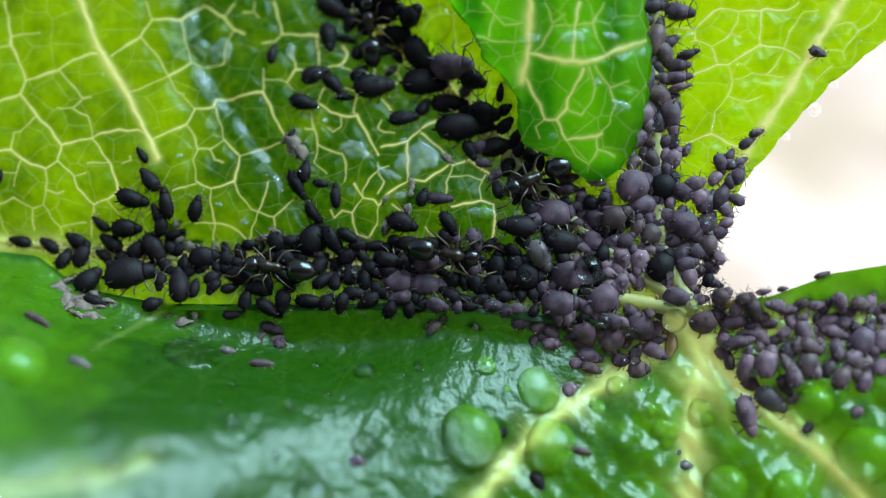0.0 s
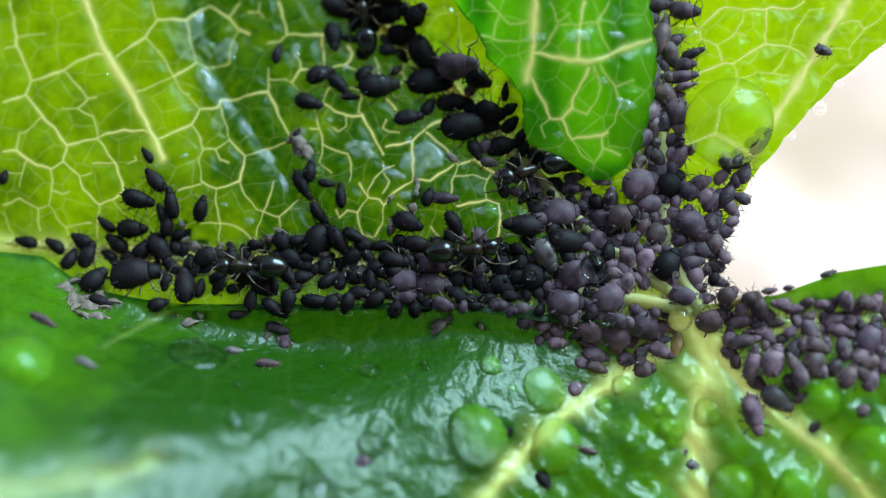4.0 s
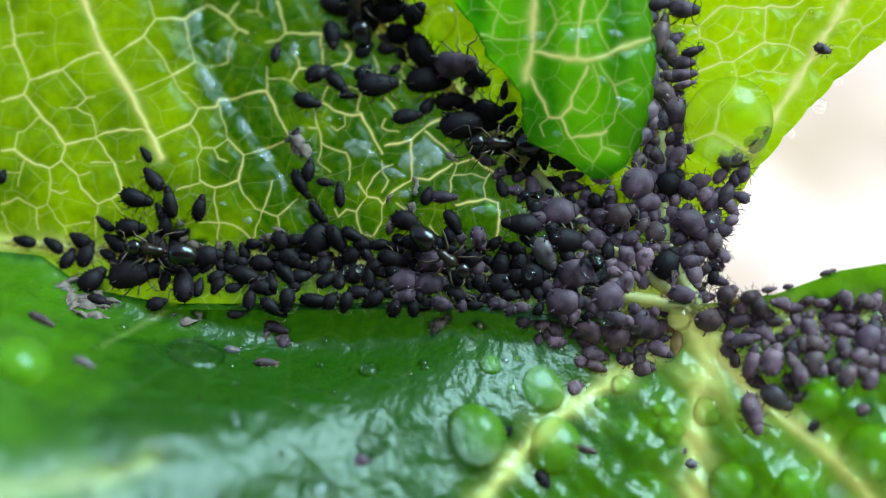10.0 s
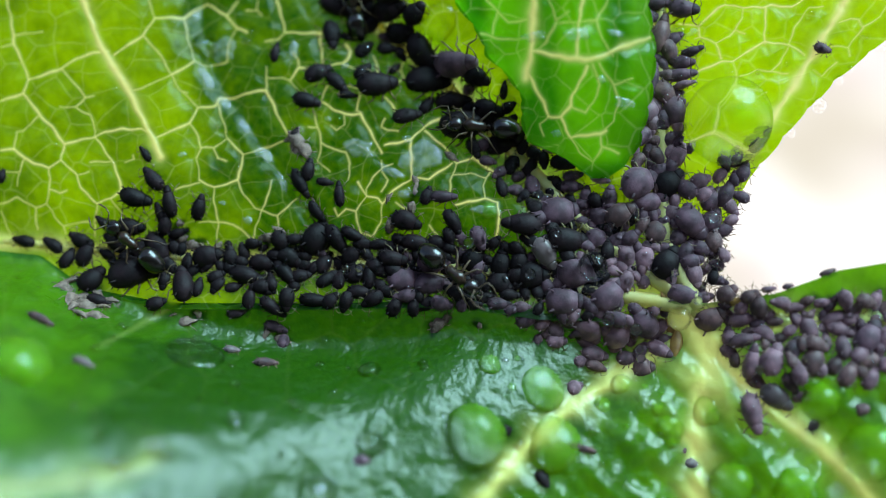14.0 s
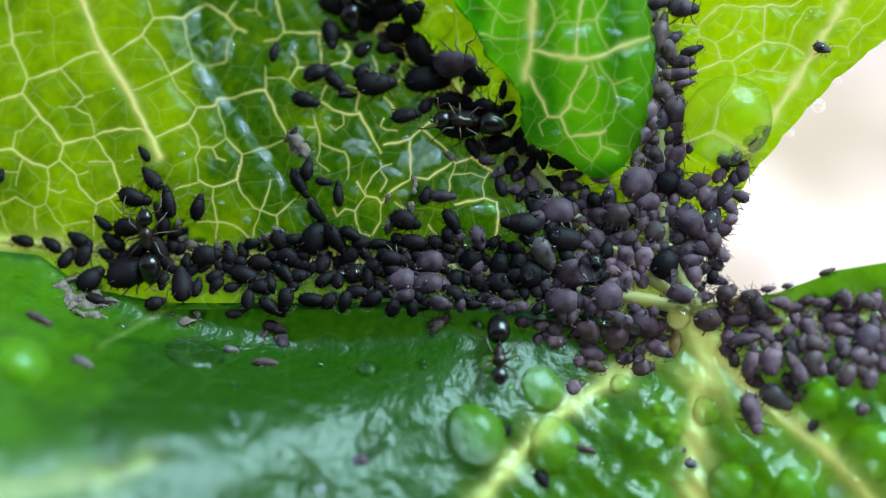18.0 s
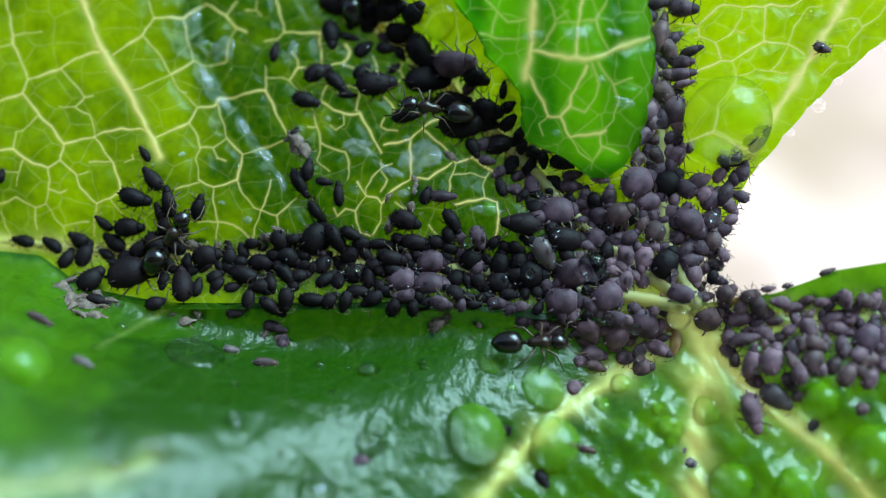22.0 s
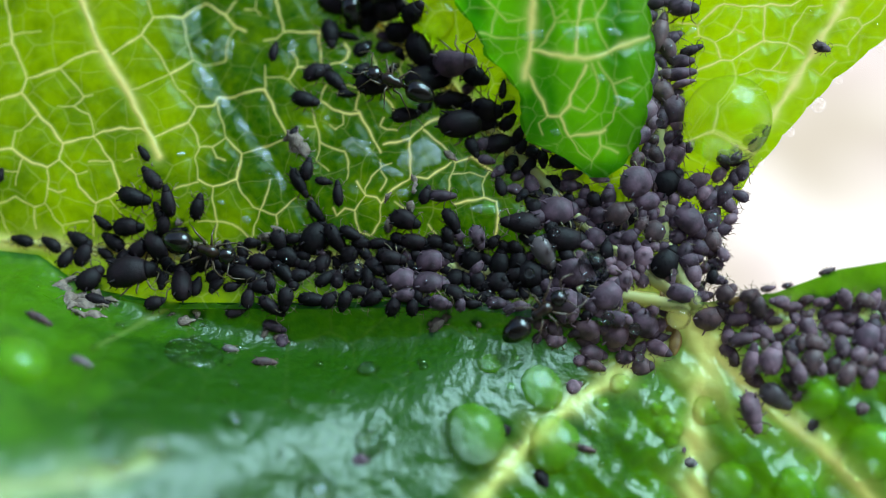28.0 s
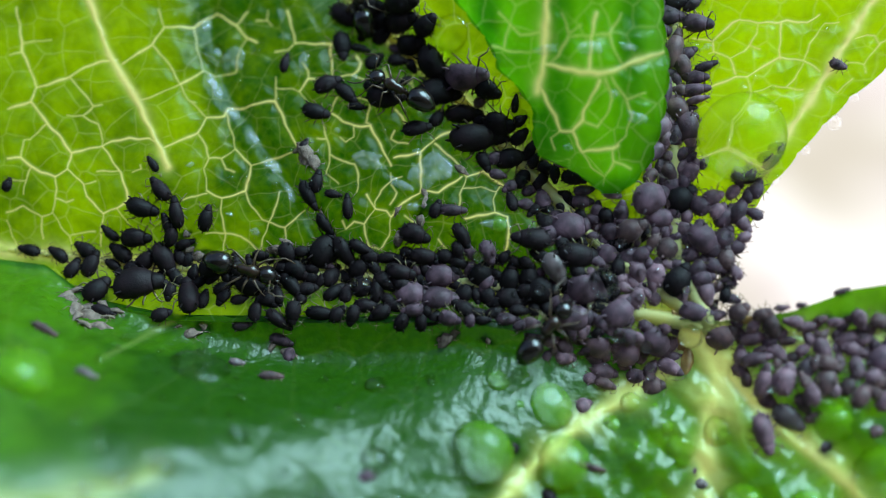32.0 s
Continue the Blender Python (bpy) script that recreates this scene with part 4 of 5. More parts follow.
aphid(6.52, 3.65, 1.00, 0.50, 10, "m")
aphid(5.77, 3.11, 0.90, 0.56, -60, "b")
aphid(6.45, 3.04, 1.06, 0.61, 0, "m")
aphid(5.23, 3.34, 0.73, 0.51, 30, "b")
aphid(7.77, 3.40, 0.94, 0.55, -15, "g")
aphid(7.12, 2.67, 0.89, 0.56, 80, "m")
aphid(8.18, 2.60, 0.99, 0.72, 80, "m")
aphid(7.13, 1.81, 0.84, 0.56, 30, "g")
aphid(7.79, 1.69, 1.11, 0.89, 60, "m")
aphid(8.76, 1.68, 1.38, 1.05, 30, "r")
aphid(8.60, 0.44, 1.05, 0.83, 40, "m")
aphid(9.54, 3.20, 1.82, 1.38, 20, "m")
aphid(11.15, 3.21, 1.55, 1.22, 40, "b")
aphid(10.12, 2.24, 1.49, 1.00, 10, "m")
aphid(10.51, 0.72, 1.21, 1.05, 10, "r")
aphid(11.36, 1.69, 1.11, 0.83, -10, "g")
aphid(8.99, -0.52, 1.38, 0.94, -70, "g")
aphid(9.94, -0.39, 1.38, 0.94, 80, "g")
aphid(10.87, -0.66, 1.65, 1.26, 60, "b")
aphid(8.96, -1.54, 1.26, 0.82, 70, "g")
aphid(9.89, -1.49, 0.99, 0.66, 60, "g")
aphid(12.11, 1.13, 1.70, 1.21, -50, "m")
aphid(11.85, -0.11, 1.26, 0.88, 60, "m")
aphid(12.57, 3.33, 0.99, 0.72, 20, "g")
aphid(13.19, 2.37, 1.21, 0.83, 50, "m")
aphid(13.84, 2.65, 1.38, 0.77, 60, "m")
aphid(12.81, 2.65, 0.88, 0.61, 40, "g")
aphid(13.17, 1.35, 1.21, 0.94, 60, "m")
aphid(11.67, -1.07, 0.94, 0.61, 60, "g")
aphid(13.59, 3.63, 0.94, 0.55, 40, "g")
aphid(8.59, -3.98, 1.53, 1.20, 70, "g")
aphid(9.83, -3.62, 1.86, 1.31, -45, "m")
aphid(7.85, -3.08, 0.99, 0.66, 30, "g")
aphid(7.43, -5.30, 1.24, 0.81, -10, "g")
aphid(9.08, -5.53, 0.92, 0.81, 0, "g")
aphid(9.92, -5.90, 0.98, 0.87, 0, "r")
aphid(10.73, -5.09, 1.31, 0.71, -30, "g")
aphid(9.82, -5.03, 0.98, 0.65, 60, "g")
aphid(7.10, -4.62, 1.14, 0.65, -45, "g")
aphid(7.46, -5.84, 1.02, 0.54, -20, "r")
aphid(6.80, -5.50, 0.86, 0.59, 20, "g")
aphid(6.42, -6.85, 0.80, 0.69, 30, "g")
aphid(10.88, -4.48, 0.82, 0.55, 20, "g")
aphid(8.53, -4.85, 0.81, 0.54, 0, "g")
aphid(9.36, -4.38, 0.82, 0.55, 60, "g")
aphid(11.81, -2.22, 1.64, 0.93, -10, "m")
aphid(13.08, -3.25, 1.48, 1.20, 30, "r")
aphid(13.83, -2.20, 1.03, 0.82, 40, "r")
aphid(12.72, -2.38, 0.88, 0.60, 10, "g")
aphid(14.42, -2.69, 0.98, 0.65, 70, "g")
aphid(15.17, -2.68, 1.24, 0.76, 100, "r")
aphid(14.56, -3.38, 1.42, 0.76, 15, "g")
aphid(16.03, -3.44, 1.08, 0.54, 5, "r")
aphid(15.49, -4.18, 1.25, 0.71, -40, "g")
aphid(14.60, -4.45, 1.41, 0.65, 10, "g")
aphid(14.87, -5.37, 1.58, 0.76, 75, "g")
aphid(15.81, -5.35, 1.46, 1.02, 70, "g")
aphid(15.14, -6.40, 0.93, 0.66, -30, "g")
aphid(16.66, -3.89, 0.81, 0.54, 40, "g")
aphid(17.43, -3.75, 1.41, 0.76, 100, "g")
aphid(17.57, -5.33, 1.56, 1.02, 70, "r")
aphid(18.27, -4.55, 0.98, 0.65, 80, "g")
aphid(16.71, -4.81, 1.13, 0.70, 70, "m")
aphid(18.86, -3.37, 1.41, 0.71, 30, "g")
aphid(16.95, -2.82, 1.14, 0.54, 10, "g")
aphid(18.80, -2.35, 0.76, 0.43, 20, "r")
aphid(18.13, -2.54, 0.86, 0.49, 10, "g")
aphid(19.71, -2.80, 0.86, 0.54, 60, "g")
aphid(20.60, -2.40, 1.13, 0.65, 70, "g")
aphid(21.16, -2.82, 1.08, 0.65, 60, "r")
aphid(20.31, -4.27, 1.67, 1.24, 60, "m")
aphid(18.94, -4.74, 1.24, 0.70, 90, "g")
aphid(18.60, -5.54, 1.03, 0.65, 60, "r")
aphid(19.09, -5.95, 1.24, 0.81, 60, "r")
aphid(20.18, -5.36, 1.24, 0.70, 20, "r")
aphid(20.23, -6.14, 1.13, 0.70, 60, "g")
aphid(14.81, -7.96, 1.80, 0.98, -75, "g")
aphid(16.04, -7.10, 1.53, 0.98, -35, "p")
aphid(16.53, -6.40, 1.03, 0.65, -60, "r")
aphid(17.06, -6.94, 0.87, 0.60, 30, "g")
aphid(19.76, -7.61, 0.81, 0.54, 20, "r")
aphid(17.71, -8.42, 0.82, 0.49, 60, "p")
aphid(18.34, -1.13, 0.75, 0.32, 20, "r")
aphid(20.70, -3.38, 0.92, 0.49, 10, "r")
aphid(17.46, -2.40, 0.86, 0.49, 30, "r")
aphid(15.62, -1.95, 0.65, 0.32, 10, "g")
aphid(16.49, -1.81, 0.49, 0.24, 10, "g")
aphid(14.78, -2.27, 0.87, 0.60, 30, "r")
aphid(16.28, -4.31, 0.92, 0.54, 20, "r")
aphid(18.21, -3.77, 0.82, 0.49, 60, "g")
aphid(17.10, -4.55, 0.86, 0.54, 70, "r")
aphid(19.61, -4.02, 0.92, 0.54, 40, "g")
aphid(21.19, -4.26, 1.35, 0.81, 70, "g")
aphid(21.13, -5.54, 1.18, 0.75, 30, "g")
aphid(14.88, -4.06, 0.82, 0.44, 20, "r")
aphid(9.88, 11.43, 1.58, 0.96, 10, "m")
aphid(10.62, 12.28, 1.41, 0.96, 0, "m")
aphid(12.10, 11.87, 1.40, 0.95, -10, "m")
aphid(10.04, 10.80, 0.79, 0.51, 20, "m")
aphid(10.82, 10.68, 1.86, 0.85, 75, "r")
aphid(10.15, 9.87, 1.18, 0.79, 50, "b")
aphid(11.26, 9.72, 1.40, 0.79, -70, "r")
aphid(9.66, 9.24, 0.84, 0.56, 50, "m")
aphid(12.41, 9.75, 1.06, 0.50, 15, "m")
aphid(12.00, 9.20, 1.06, 0.62, 0, "m")
aphid(10.27, 8.39, 1.68, 0.73, 70, "m")
aphid(11.90, 8.50, 1.40, 0.67, 5, "m")
aphid(12.04, 8.08, 1.01, 0.36, 10, "g")
aphid(11.07, 7.58, 1.40, 1.01, -50, "r")
aphid(10.06, 6.66, 1.62, 1.12, 30, "g")
aphid(11.58, 6.57, 1.62, 0.95, -80, "g")
aphid(10.87, 6.40, 1.17, 0.73, 80, "m")
aphid(11.65, 5.68, 0.89, 0.50, 60, "m")
aphid(8.35, 5.57, 0.78, 0.44, -70, "g")
aphid(9.07, 5.65, 1.06, 0.47, 80, "g")
aphid(9.86, 5.54, 1.34, 0.84, 40, "m")
aphid(9.34, 4.83, 0.89, 0.56, -60, "g")
aphid(10.20, 4.85, 1.00, 0.61, 70, "m")
aphid(10.60, 4.43, 1.17, 0.78, -60, "r")
aphid(9.62, 4.34, 1.00, 0.56, 40, "r")
aphid(11.68, 4.55, 1.17, 0.83, 60, "g")
aphid(11.23, 4.76, 0.84, 0.50, 60, "g")
aphid(11.06, 13.04, 1.41, 0.85, 20, "b")
aphid(10.06, 12.89, 1.13, 0.73, 60, "m")
aphid(11.89, 12.87, 1.02, 0.56, 30, "m")
aphid(-8.55, 9.99, 0.98, 0.43, 80, "b")
aphid(-5.76, 10.79, 1.45, 0.87, -85, "b")
aphid(-5.47, 12.45, 1.75, 1.11, -30, "b")
aphid(-6.27, 8.82, 1.32, 0.80, 25, "b")
aphid(-5.34, 8.26, 1.31, 0.69, -45, "b")
aphid(-6.81, 7.35, 1.31, 0.83, -15, "b")
aphid(-4.77, 7.68, 0.91, 0.40, -5, "b")
aphid(-4.08, 8.93, 1.03, 0.63, 50, "b")
aphid(-3.31, 8.21, 1.88, 1.25, 10, "b")
aphid(-4.77, 10.72, 0.99, 0.44, -10, "b")
aphid(-4.02, 10.10, 1.10, 0.69, 50, "b")
aphid(-1.99, 11.15, 1.44, 1.16, 10, "b")
aphid(-2.42, 12.27, 1.73, 1.09, 20, "b")
aphid(-1.31, 12.01, 1.31, 0.97, 40, "b")
aphid(-0.83, 9.94, 2.01, 1.32, -55, "b")
aphid(-0.69, 8.28, 2.12, 1.38, 0, "b")
aphid(-1.76, 6.49, 1.36, 0.79, 15, "b")
aphid(-0.83, 7.17, 1.03, 0.63, 60, "b")
aphid(-3.62, 11.56, 1.17, 0.76, 40, "b")
aphid(-2.74, 10.81, 1.05, 0.47, -20, "m")
aphid(-4.20, 13.23, 1.75, 1.17, 0, "b")
aphid(-2.40, 13.18, 1.71, 1.14, 10, "b")
aphid(-3.62, 12.35, 1.28, 0.88, 60, "b")
aphid(0.88, 9.43, 2.09, 1.42, 5, "m")
aphid(1.86, 8.64, 1.30, 0.96, -20, "b")
aphid(0.60, 7.41, 1.72, 0.92, 0, "b")
aphid(1.16, 6.12, 2.44, 1.47, 10, "b")
aphid(2.43, 6.96, 1.53, 1.24, 0, "b")
aphid(3.12, 7.91, 0.90, 0.39, 80, "b")
aphid(3.67, 8.30, 0.73, 0.34, -20, "r")
aphid(1.45, 8.09, 0.74, 0.51, 30, "r")
aphid(3.41, 7.06, 0.84, 0.56, 30, "b")
aphid(3.41, 6.32, 1.02, 0.68, 40, "b")
aphid(3.00, 5.06, 1.53, 0.96, 10, "b")
aphid(3.97, 5.67, 0.90, 0.56, 60, "b")
aphid(5.62, 4.92, 1.17, 0.39, 10, "g")
aphid(4.72, 4.75, 1.01, 0.56, -20, "b")
aphid(3.62, 4.32, 1.02, 0.68, 40, "b")
aphid(4.45, 4.09, 1.07, 0.68, 60, "b")
aphid(3.83, 3.55, 0.79, 0.51, 20, "m")
aphid(3.41, 3.98, 0.85, 0.56, 70, "b")
aphid(18.77, 9.79, 0.78, 0.56, -20, "m")
aphid(15.17, 5.36, 0.83, 0.44, 30, "m")
aphid(14.32, 4.69, 0.72, 0.44, 60, "m")
aphid(15.69, 5.81, 0.72, 0.39, 20, "m")
aphid(12.23, 4.96, 0.67, 0.39, 60, "m")
aphid(14.82, 4.33, 0.83, 0.44, 30, "m")
aphid(11.54, -9.72, 0.56, 0.36, 60, "r")
aphid(11.97, -10.48, 0.73, 0.50, -40, "p")
aphid(4.67, -10.97, 0.92, 0.60, -60, "b")
aphid(6.58, -9.59, 1.20, 0.38, -10, "r")
aphid(-3.69, -9.72, 0.75, 0.50, 10, "m")
aphid(-16.32, -5.34, 1.02, 0.41, -50, "p")
aphid(-10.28, -5.06, 0.70, 0.49, 20, "p")
aphid(2.95, -8.64, 0.63, 0.58, 20, "b")


crowd_verts, crowd_faces, crowd_slots = [], [], []


def crowd(line, half, tries, gap, sizes, kinds, top=99.0):
    """Young aphids that fill the room left along a vein, gathered for one mesh."""
    pts = curve_through(line, 8)
    for _ in range(tries):
        p = random.choice(pts)
        x, z = p[0] + random.uniform(-half, half), p[1] + random.uniform(-half, half)
        size = random.uniform(*sizes)
        if z > top or (10.8 < x < 13.6 and z < -2.0) or (8.9 < x < 11.5 and -3.0 < z < -1.6) or any(math.hypot(x - o[0], z - o[1]) < gap * (size + o[2]) for o in sitting):
            continue
        sitting.append((x, z, size, 0.6 * size, 0.0))
        kind = random.choice(kinds)
        fat = random.uniform(0.9, 1.15)
        m = on_leaf(x, z, random.uniform(0, 360), random.uniform(0.0, 0.25), random.uniform(-20, 20)) @ Matrix.Diagonal((size, size * fat, size, 1))
        for o in first_aphid[kind, 0].children_recursive:
            k = sum(len(q) for q in crowd_verts)
            crowd_verts.append([m @ q.co for q in o.data.vertices])
            for f in o.data.polygons:
                crowd_faces.append([k + i for i in f.vertices])
                crowd_slots.append("bmgr".index(kind) if o.data.materials[0] != LIMB else 4)


crowd(VEIN_LEFT[1:5], 1.9, 1000, 0.25, (0.8, 1.3), "bbbbbm", 0.6)
crowd([(11.5, -2.6), (8.6, -2.2), (6.0, -2.4)], 1.7, 700, 0.23, (0.7, 1.3), "mgg")
crowd(VEIN_LEFT[2:6], 1.5, 500, 0.25, (0.7, 1.1), "bb", 0.2)
crowd(VEIN_LEFT[:3], 1.7, 400, 0.27, (0.8, 1.3), "bbm", 1.4)
crowd(VEIN_DIAGONAL[:4], 1.2, 400, 0.27, (0.8, 1.3), "bbm")
crowd(VEIN_DIAGONAL[3:6], 1.1, 70, 0.34, (0.8, 1.2), "b")
crowd(VEIN_UPRIGHT[:2], 1.7, 700, 0.23, (0.7, 1.3), "mmmgr")
crowd([(6.0, 0.5), (8.5, 0.3), (9.5, -1.0)], 2.0, 700, 0.23, (0.6, 1.2), "bmmgr")
crowd(VEIN_UPRIGHT[1:4], 1.15, 700, 0.25, (0.7, 1.4), "mmgr")
crowd(VEIN_EDGE[:2], 0.9, 400, 0.24, (0.8, 1.3), "mmg")
crowd(VEIN_EDGE[1:3], 0.7, 200, 0.27, (0.8, 1.2), "mmg")
crowd([(14.6, -3.2), (17.0, -3.6), (19.5, -4.0), (24.0, -3.8)], 2.0, 1000, 0.24, (0.8, 1.4), "ggrm", -2.4)


me = bpy.data.meshes.new("small_aphids")
me.from_pydata([q for batch in crowd_verts for q in batch], [], crowd_faces)
for mat in (BLACK, SLATE, GREY, RUST, LIMB):
    me.materials.append(mat)
me.polygons.foreach_set("material_index", crowd_slots)
me.polygons.foreach_set("use_smooth", [True] * len(me.polygons))
me.update()
tagged(new("small_aphids", me), "dense crowd of small dark aphids along the veins", "aphids", kind="stuff")


# ---- ants ----
def ant_leg(s, reach, root):
    """One jointed leg, hip at the origin."""
    (kx, ky), (fx, fy) = reach
    bm = tube([(0, 0, 0), (0.12 * kx, 0.2 * s, 0.03), (kx, ky * s, 0.42), (0.5 * kx + 0.5 * fx, 0.45 * (ky + fy) * s + 0.12 * s, 0.02), (fx, fy * s, -0.5), (fx * 1.12, (fy + 0.22) * s, -0.58)],
              [0.07, 0.07, 0.045, 0.034, 0.022, 0.012], 6)
    return part("leg", scaled(bm, MM), ANT_LIMB, root)


def build_ant():
    """A worker ant about four millimetres long, head to +x."""
    root = tagged(new("ant"), "glossy black-brown worker ant tending the aphids", "ant", "ants among the aphids")
    gaster = [(-2.35, 0.03, 0.03, 0.1), (-2.3, 0.16, 0.14, 0.1), (-2.15, 0.33, 0.3, 0.12), (-1.9, 0.49, 0.45, 0.14), (-1.78, 0.5, 0.465, 0.15), (-1.74, 0.53, 0.49, 0.15), (-1.4, 0.575, 0.53, 0.15), (-1.3, 0.55, 0.51, 0.15), (-1.26, 0.565, 0.52, 0.14),
              (-1.02, 0.49, 0.45, 0.1), (-0.88, 0.33, 0.3, 0.06), (-0.8, 0.16, 0.15, 0.02), (-0.77, 0.03, 0.03, 0.0)]
    part("gaster", scaled(spun(gaster, 18), MM), ANT, root, "glossy black gaster")
    waist = [(-0.82, 0.06, 0.06, 0.0), (-0.74, 0.1, 0.13, 0.04), (-0.66, 0.11, 0.2, 0.1), (-0.6, 0.08, 0.1, 0.03), (-0.55, 0.06, 0.06, 0.0)]
    part("waist", scaled(spun(waist, 10), MM), ANT_BROWN, root)
    chest = [(-0.6, 0.06, 0.06, 0.0), (-0.52, 0.19, 0.2, 0.02), (-0.3, 0.25, 0.27, 0.06), (-0.1, 0.22, 0.22, 0.06), (0.08, 0.29, 0.29, 0.1), (0.3, 0.31, 0.29, 0.1), (0.46, 0.22, 0.2, 0.06), (0.56, 0.1, 0.1, 0.03), (0.6, 0.06, 0.06, 0.02)]
    part("thorax", scaled(spun(chest, 14), MM), ANT_BROWN, root)
    skull = [(0.58, 0.05, 0.05, 0.02), (0.64, 0.24, 0.2, 0.02), (0.78, 0.38, 0.28, 0.02), (1.0, 0.41, 0.3, 0.0), (1.18, 0.36, 0.26, -0.03), (1.32, 0.26, 0.18, -0.07), (1.4, 0.14, 0.1, -0.1), (1.42, 0.03, 0.03, -0.1)]
    head = part("head", scaled(spun(skull, 16), MM), ANT, root)
    for s in (1, -1):
        jaw = tube([(1.36, 0.14 * s, -0.1), (1.5, 0.14 * s, -0.14), (1.6, 0.04 * s, -0.16)], [0.06, 0.055, 0.02], 6)
        part("mandible", scaled(jaw, MM), ANT_BROWN, head)
        feeler = tube([(1.22, 0.14 * s, 0.12), (1.34, 0.45 * s, 0.42), (1.42, 0.72 * s, 0.5), (1.72, 0.8 * s, 0.32), (2.05, 0.72 * s, 0.08), (2.2, 0.66 * s, 0.0)], [0.035, 0.032, 0.032, 0.038, 0.042, 0.025], 6)
        part("antenna", scaled(feeler, MM), ANT_LIMB, head, "pale brown elbowed antenna")
        eye = spun([(-0.09, 0.02, 0.02, 0), (-0.05, 0.06, 0.06, 0), (0, 0.075, 0.075, 0), (0.05, 0.06, 0.06, 0), (0.09, 0.02, 0.02, 0)], 8)
        part("eye", scaled(eye, MM), BLACK, head).matrix_basis = pose(0.98 * MM, 0.33 * s * MM, 0.13 * MM)
        for hip, reach in ((0.34, ((0.45, 0.5), (0.9, 0.75))), (0.1, ((0.05, 0.6), (-0.1, 1.0))), (-0.25, ((-0.45, 0.55), (-1.1, 0.8)))):
            ant_leg(s, reach, root).matrix_basis = pose(hip * MM, 0.2 * s * MM, -0.08 * MM)
    return root


ant_c = build_ant()
ant_b = copy_thing(ant_c, pose(0, 0, 0))
ant_a = copy_thing(ant_c, pose(0, 0, 0))
ant_d = copy_thing(ant_c, pose(0, 0, 0))


# ---- water ----
def dome_mesh(flat, bumps, around=40, up=26):
    """A drop one millimetre in radius that lies on a surface at z = 0."""
    bm = bmesh.new()
    bmesh.ops.create_uvsphere(bm, u_segments=around, v_segments=up, radius=1.0)
    for q in bm.verts:
        a = math.atan2(q.co.y, q.co.x)
        wob = 1 + bumps * (0.6 * math.sin(2 * a + 1) + 0.4 * math.sin(3 * a))
        q.co.x *= wob
        q.co.y *= wob
        q.co.z = q.co.z * flat if q.co.z > 0 else q.co.z * 0.4
    bmesh.ops.delete(bm, geom=[q for q in bm.verts if q.co.z < -0.2], context="VERTS")
    bm.verts.index_update()
    return scaled(bm, MM)


dome_kinds = {}


def water_drop(x, z, r, flat, lift=0.0):
    """A drop of water lying on the blade."""
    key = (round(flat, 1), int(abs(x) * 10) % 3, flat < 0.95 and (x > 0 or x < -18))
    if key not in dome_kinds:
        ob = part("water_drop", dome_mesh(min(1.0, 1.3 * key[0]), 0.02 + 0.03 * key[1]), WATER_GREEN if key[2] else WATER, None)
        dome_kinds[key] = ob.data
    else:
        ob = share("water_drop", dome_kinds[key], None)
    ob.matrix_basis = on_leaf(x, z, 37 * key[1] + 11 * x, lift + 0.03) @ Matrix.Scale(r, 4)
    label = "clear round water drop lying on the leaf" if r > 0.5 else "small clear water droplet on the leaf"
    return tagged(ob, label, "water drop", "water drops on the leaf")


bead_mesh = []


def water_bead(x, z, r, lift):
    """A round bead held between the aphids."""
    if not bead_mesh:
        bm = bmesh.new()
        bmesh.ops.create_uvsphere(bm, u_segments=26, v_segments=18, radius=MM)
        ob = part("water_bead", bm, WATER, None)
        bead_mesh.append(ob.data)
    else:
        ob = share("water_bead", bead_mesh[0], None)
    for ox, oz, size, wide, olift in sitting:
        gap = math.hypot(x - ox, z - oz) / (0.55 * size)
        if gap < 1:
            lift = max(lift, olift + 0.5 * size * math.sqrt(1 - gap * gap) + 0.55 * r + 0.4)
    ob.matrix_basis = on_leaf(x, z, 0, lift) @ Matrix.Scale(r, 4)
    return tagged(ob, "clear shiny water bead held among the aphids", "water bead", "water beads on the colony")


water_drop(1.48, -8.84, 1.52, 0.75)
water_drop(-18.65, -5.20, 1.51, 0.60)
water_drop(20.17, -9.52, 1.42, 0.90)
water_drop(17.86, -7.24, 0.92, 0.80)
water_drop(-11.91, -5.13, 1.40, 0.25)
water_drop(13.75, -11.32, 1.16, 0.80)
water_drop(16.40, -11.28, 1.04, 0.60)
water_drop(2.25, -5.71, 0.60, 0.60)
water_drop(3.28, -6.75, 0.32, 0.60)
water_drop(3.61, -5.46, 0.27, 0.70)
water_drop(-3.35, -9.08, 0.76, 0.50)
water_drop(-3.53, -5.99, 0.55, 0.60)
water_drop(12.80, -7.94, 0.95, 0.60)
water_drop(10.88, -8.66, 0.73, 0.50)
water_drop(8.70, -6.72, 0.60, 0.60)
water_drop(10.20, -7.71, 0.39, 0.70)
water_drop(7.69, -7.69, 0.54, 0.40)
water_drop(4.80, -6.80, 1.17, 0.35)
water_drop(5.27, -9.37, 1.40, 0.50)
water_drop(10.88, -9.19, 0.50, 0.60)
water_drop(-5.64, -11.03, 0.97, 0.50)
water_drop(13.14, -8.17, 0.44, 0.80)
water_drop(18.40, -7.56, 0.33, 0.80)
water_drop(-0.11, 11.43, 0.97, 0.50)
water_drop(-12.29, 10.36, 0.76, 0.45)
water_drop(11.74, 10.75, 0.40, 0.40)
water_drop(14.50, 6.50, 0.50, 0.35)
